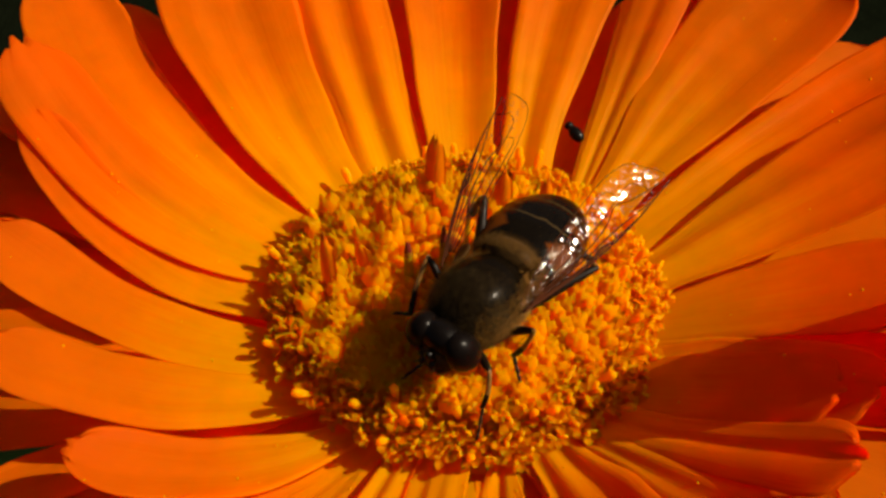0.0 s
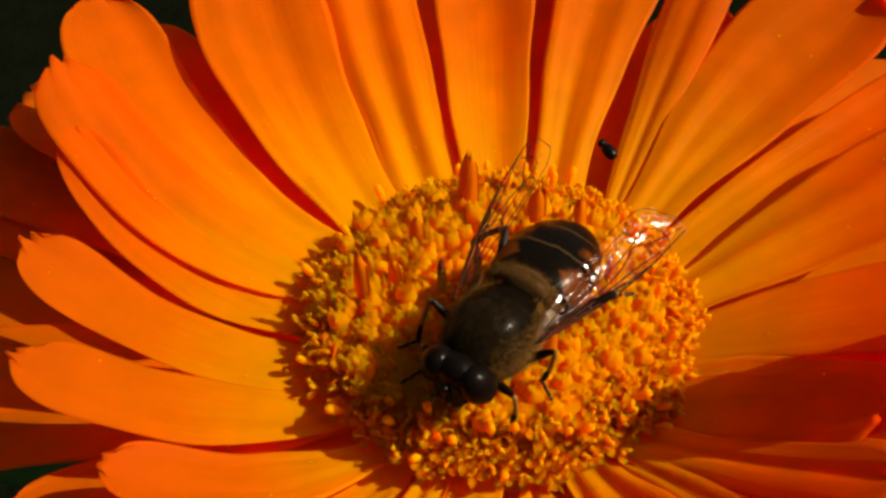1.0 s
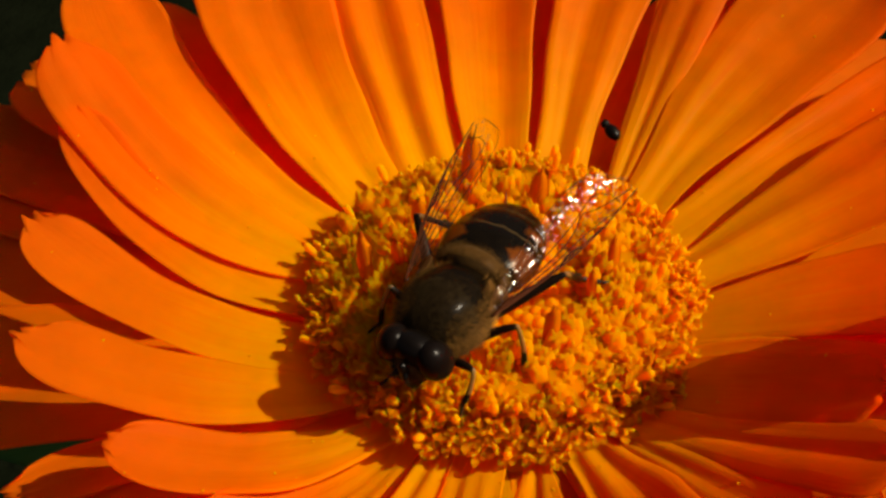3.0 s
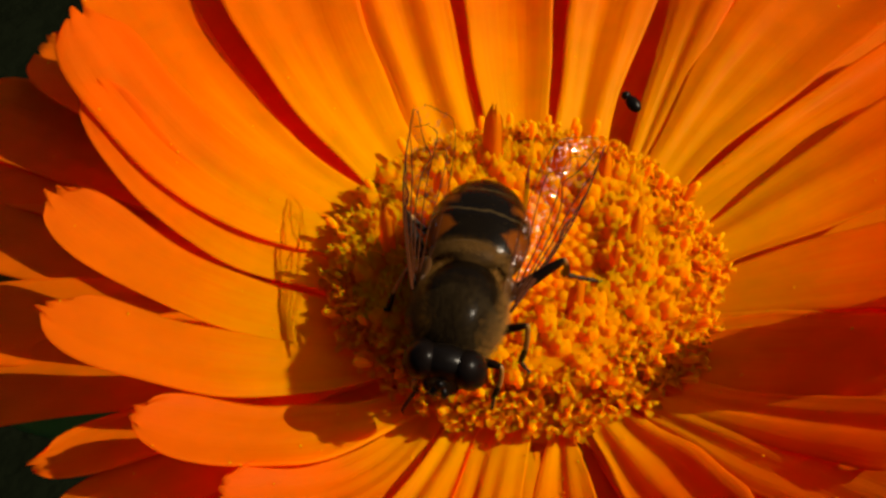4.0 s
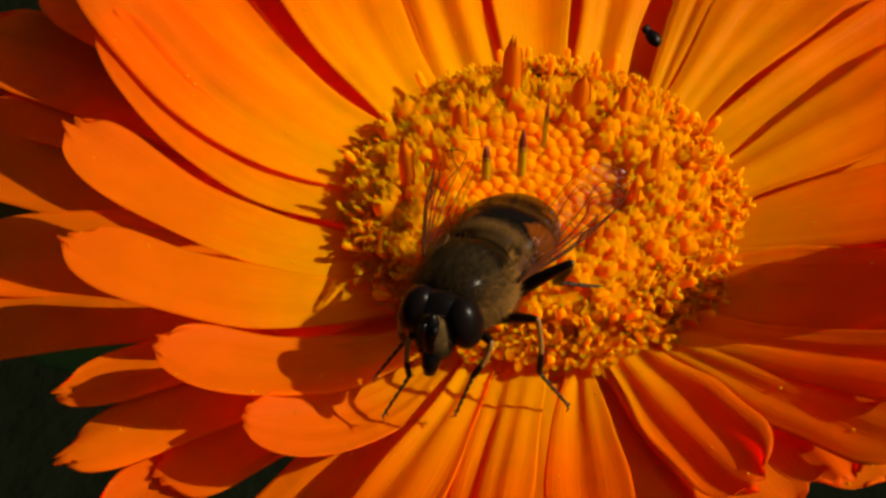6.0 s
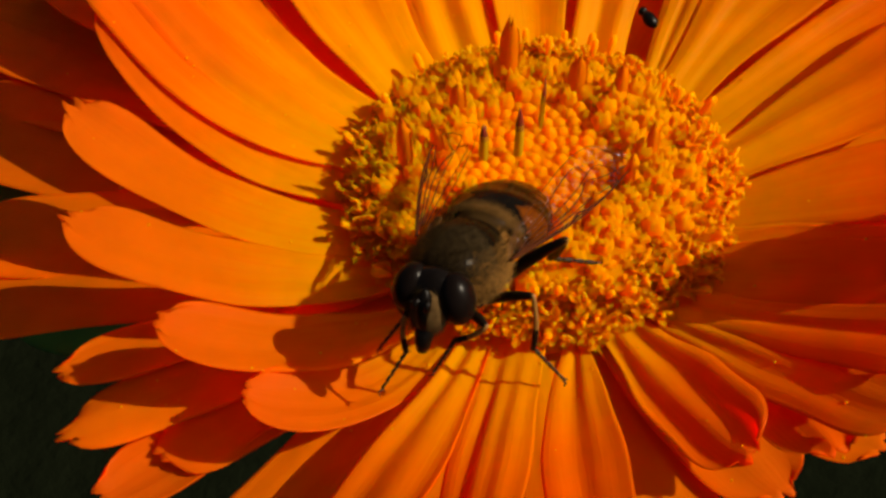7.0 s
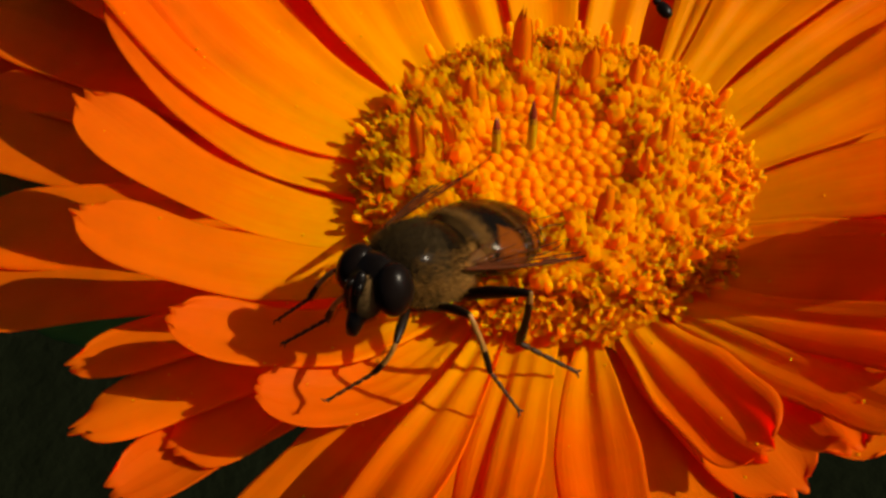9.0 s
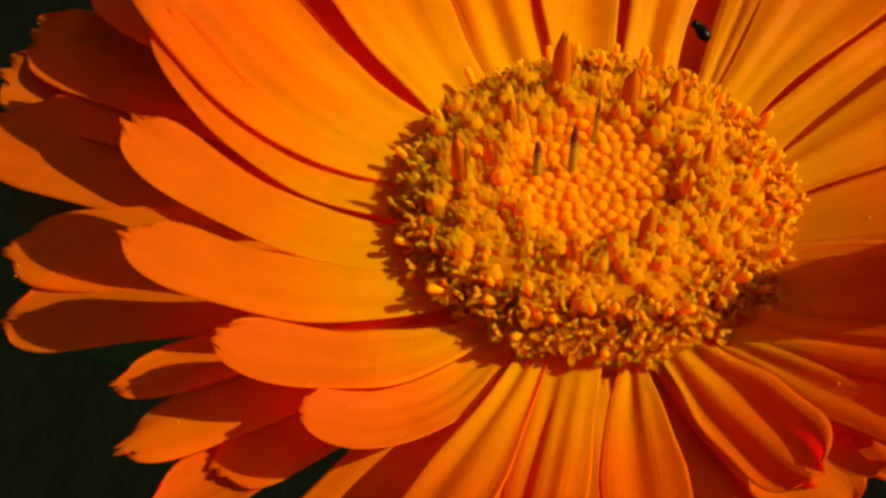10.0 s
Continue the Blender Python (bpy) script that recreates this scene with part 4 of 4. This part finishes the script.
RIGHT_HIND = [
    (0, 0.07, 0.08, 0.67, 0.01, 0.28, 0.37, 0.00, 0.55, 0.23),
    (1, 0.02, 0.02, 0.63, -0.15, 0.19, 0.36, -0.07, 0.47, 0.26),
    (2, -0.10, 0.13, 0.65, -0.16, 0.32, 0.34, -0.18, 0.59, 0.21),
    (2.5, -0.33, 0.11, 0.55, -0.15, 0.34, 0.33, -0.38, 0.52, 0.22),
    (3.8, -0.56, -0.15, 0.59, -0.25, -0.22, 0.40, -0.35, 0.04, 0.28),
    (4.5, -0.46, -0.37, 0.54, -0.16, -0.49, 0.36, -0.33, -0.25, 0.26),
    (5.5, -0.18, -0.42, 0.30, -0.28, -0.68, 0.20, -0.42, -0.50, 0.18),
    (7.5, -0.20, -0.42, 0.30, -0.30, -0.68, 0.20, -0.44, -0.50, 0.18),
    (8.5, -0.20, -0.42, 0.30, -0.30, -0.68, 0.20, -0.44, -0.50, 0.18),
    (9, -0.40, -0.42, 0.30, -0.50, -0.68, 0.20, -0.64, -0.50, 0.18),
    (9.2, -0.40, -0.42, 0.30, -0.50, -0.68, 0.20, -0.64, -0.50, 0.18),
]
JOINTS = {(-1, "front"): LEFT_FRONT, (-1, "middle"): LEFT_MIDDLE, (-1, "hind"): LEFT_HIND, (1, "front"): RIGHT_FRONT, (1, "middle"): RIGHT_MIDDLE, (1, "hind"): RIGHT_HIND}
# wings: seconds, swing out, lift, twist
WING_TURN = {
    1: [(0, 18, 18, 22), (1, 12.3, 12, 24), (2, 9.3, 17.5, 28), (2.5, 8.5, 19.5, 22), (3.8, 13, 11, 10), (4.5, 14, 12.6, 17), (5, 14, 8, 14), (5.5, 18.5, 7.3, 12), (7.5, 17, 12.4, 11), (8.5, 16.5, 12, 12), (9, 16.6, 4, 26), (10, 16, 4, 26)],
    -1: [(0, 10, 12.8, 17), (1, 13, 5, 17.5), (2, 13.6, 10.8, 18), (2.5, 15.3, 12.7, 8), (3.8, 16, 13.2, 6), (4.5, 14, 14.5, 7.5), (5, 14.8, 9, 15), (5.5, 12.5, 7.5, 22), (7.5, 15.2, 10.6, 20), (8.5, 15, 7.4, 15), (9, 10.6, 1, 14), (10, 10, 1, 14)],
}


def between(rows, t):
    """Values at t on the line between neighbouring rows."""
    if t <= rows[0][0]:
        return rows[0][1:]
    for a, b in zip(rows, rows[1:]):
        if t <= b[0]:
            k = (t - a[0]) / (b[0] - a[0])
            return tuple(p + (q - p) * k for p, q in zip(a[1:], b[1:]))
    return rows[-1][1:]


def aimed(origin, towards, up):
    """A frame at origin whose y points along towards and whose z leans to up."""
    y = towards.normalized()
    x = y.cross(up).normalized()
    z = x.cross(y)
    m = Matrix((x, y, z)).transposed().to_4x4()
    m.translation = origin
    return m


def motions():
    times = sorted({round(0.1 * i, 1) for i in range(101)} | {round(9.25 + 0.1 * i, 2) for i in range(8)})
    body = {t: between(FLY, t) for t in times}
    poses = {t: pose(*b) for t, b in body.items()}  # in centimetres
    walk(fly, [(t, cm_pose(*body[t])) for t in times])
    walk(head, [(t, cm_pose(0, 0.29, -0.01, tilt)) for t, tilt in ((0, -32), (4.6, -32), (5.0, -6), (8.7, -4), (9.0, -8), (10, -10))])
    for sx, rows in WING_TURN.items():
        keyed = []
        for t in times:
            out, lift, twist = between(rows, t)
            if t > 9.15:  # beating
                lift, out, twist = (38 if round(t * 10) % 2 else -12), 62, 12
            keyed.append((t, cm_pose(sx * ROOT[0], ROOT[1], ROOT[2], 0, 0, sx * out) @ pose(0, 0, 0, -lift) @ pose(0, 0, 0, 0, sx * twist)))
        walk(WINGS[sx], keyed)
    for (sx, key), (femur, shin, foot, hip, lengths) in LEGS.items():
        rows, shins, feet = [], [], []
        for t in times:
            if t < 9.25:
                turn = poses[t].inverted()
                row = between(JOINTS[sx, key], t)
                joints = [turn @ Vector(row[k:k + 3]) for k in (0, 3, 6)]
            else:  # hanging in flight
                joints = [Vector((sx * x, y, z)) for x, y, z in HANGING[key]]
            ends = [hip]
            for q, long in zip(joints, lengths):
                ends.append(ends[-1] + (q - ends[-1]).normalized() * long)
            m = aimed(hip, ends[1] - hip, Vector((0, 0, 1)))
            inv = m.inverted()
            side = inv.to_3x3() @ Vector((sx, 0, 0.2))
            low = aimed(inv @ ends[1], (inv @ ends[2]) - (inv @ ends[1]), side)
            toe = aimed(inv @ ends[2], (inv @ ends[3]) - (inv @ ends[2]), side)
            for keep, q in ((rows, m), (shins, low), (feet, toe)):
                keep.append((t, Matrix.Translation(q.translation * CM) @ q.to_3x3().to_4x4()))
        walk(femur, rows)
        walk(shin, shins)
        walk(foot, feet)


motions()
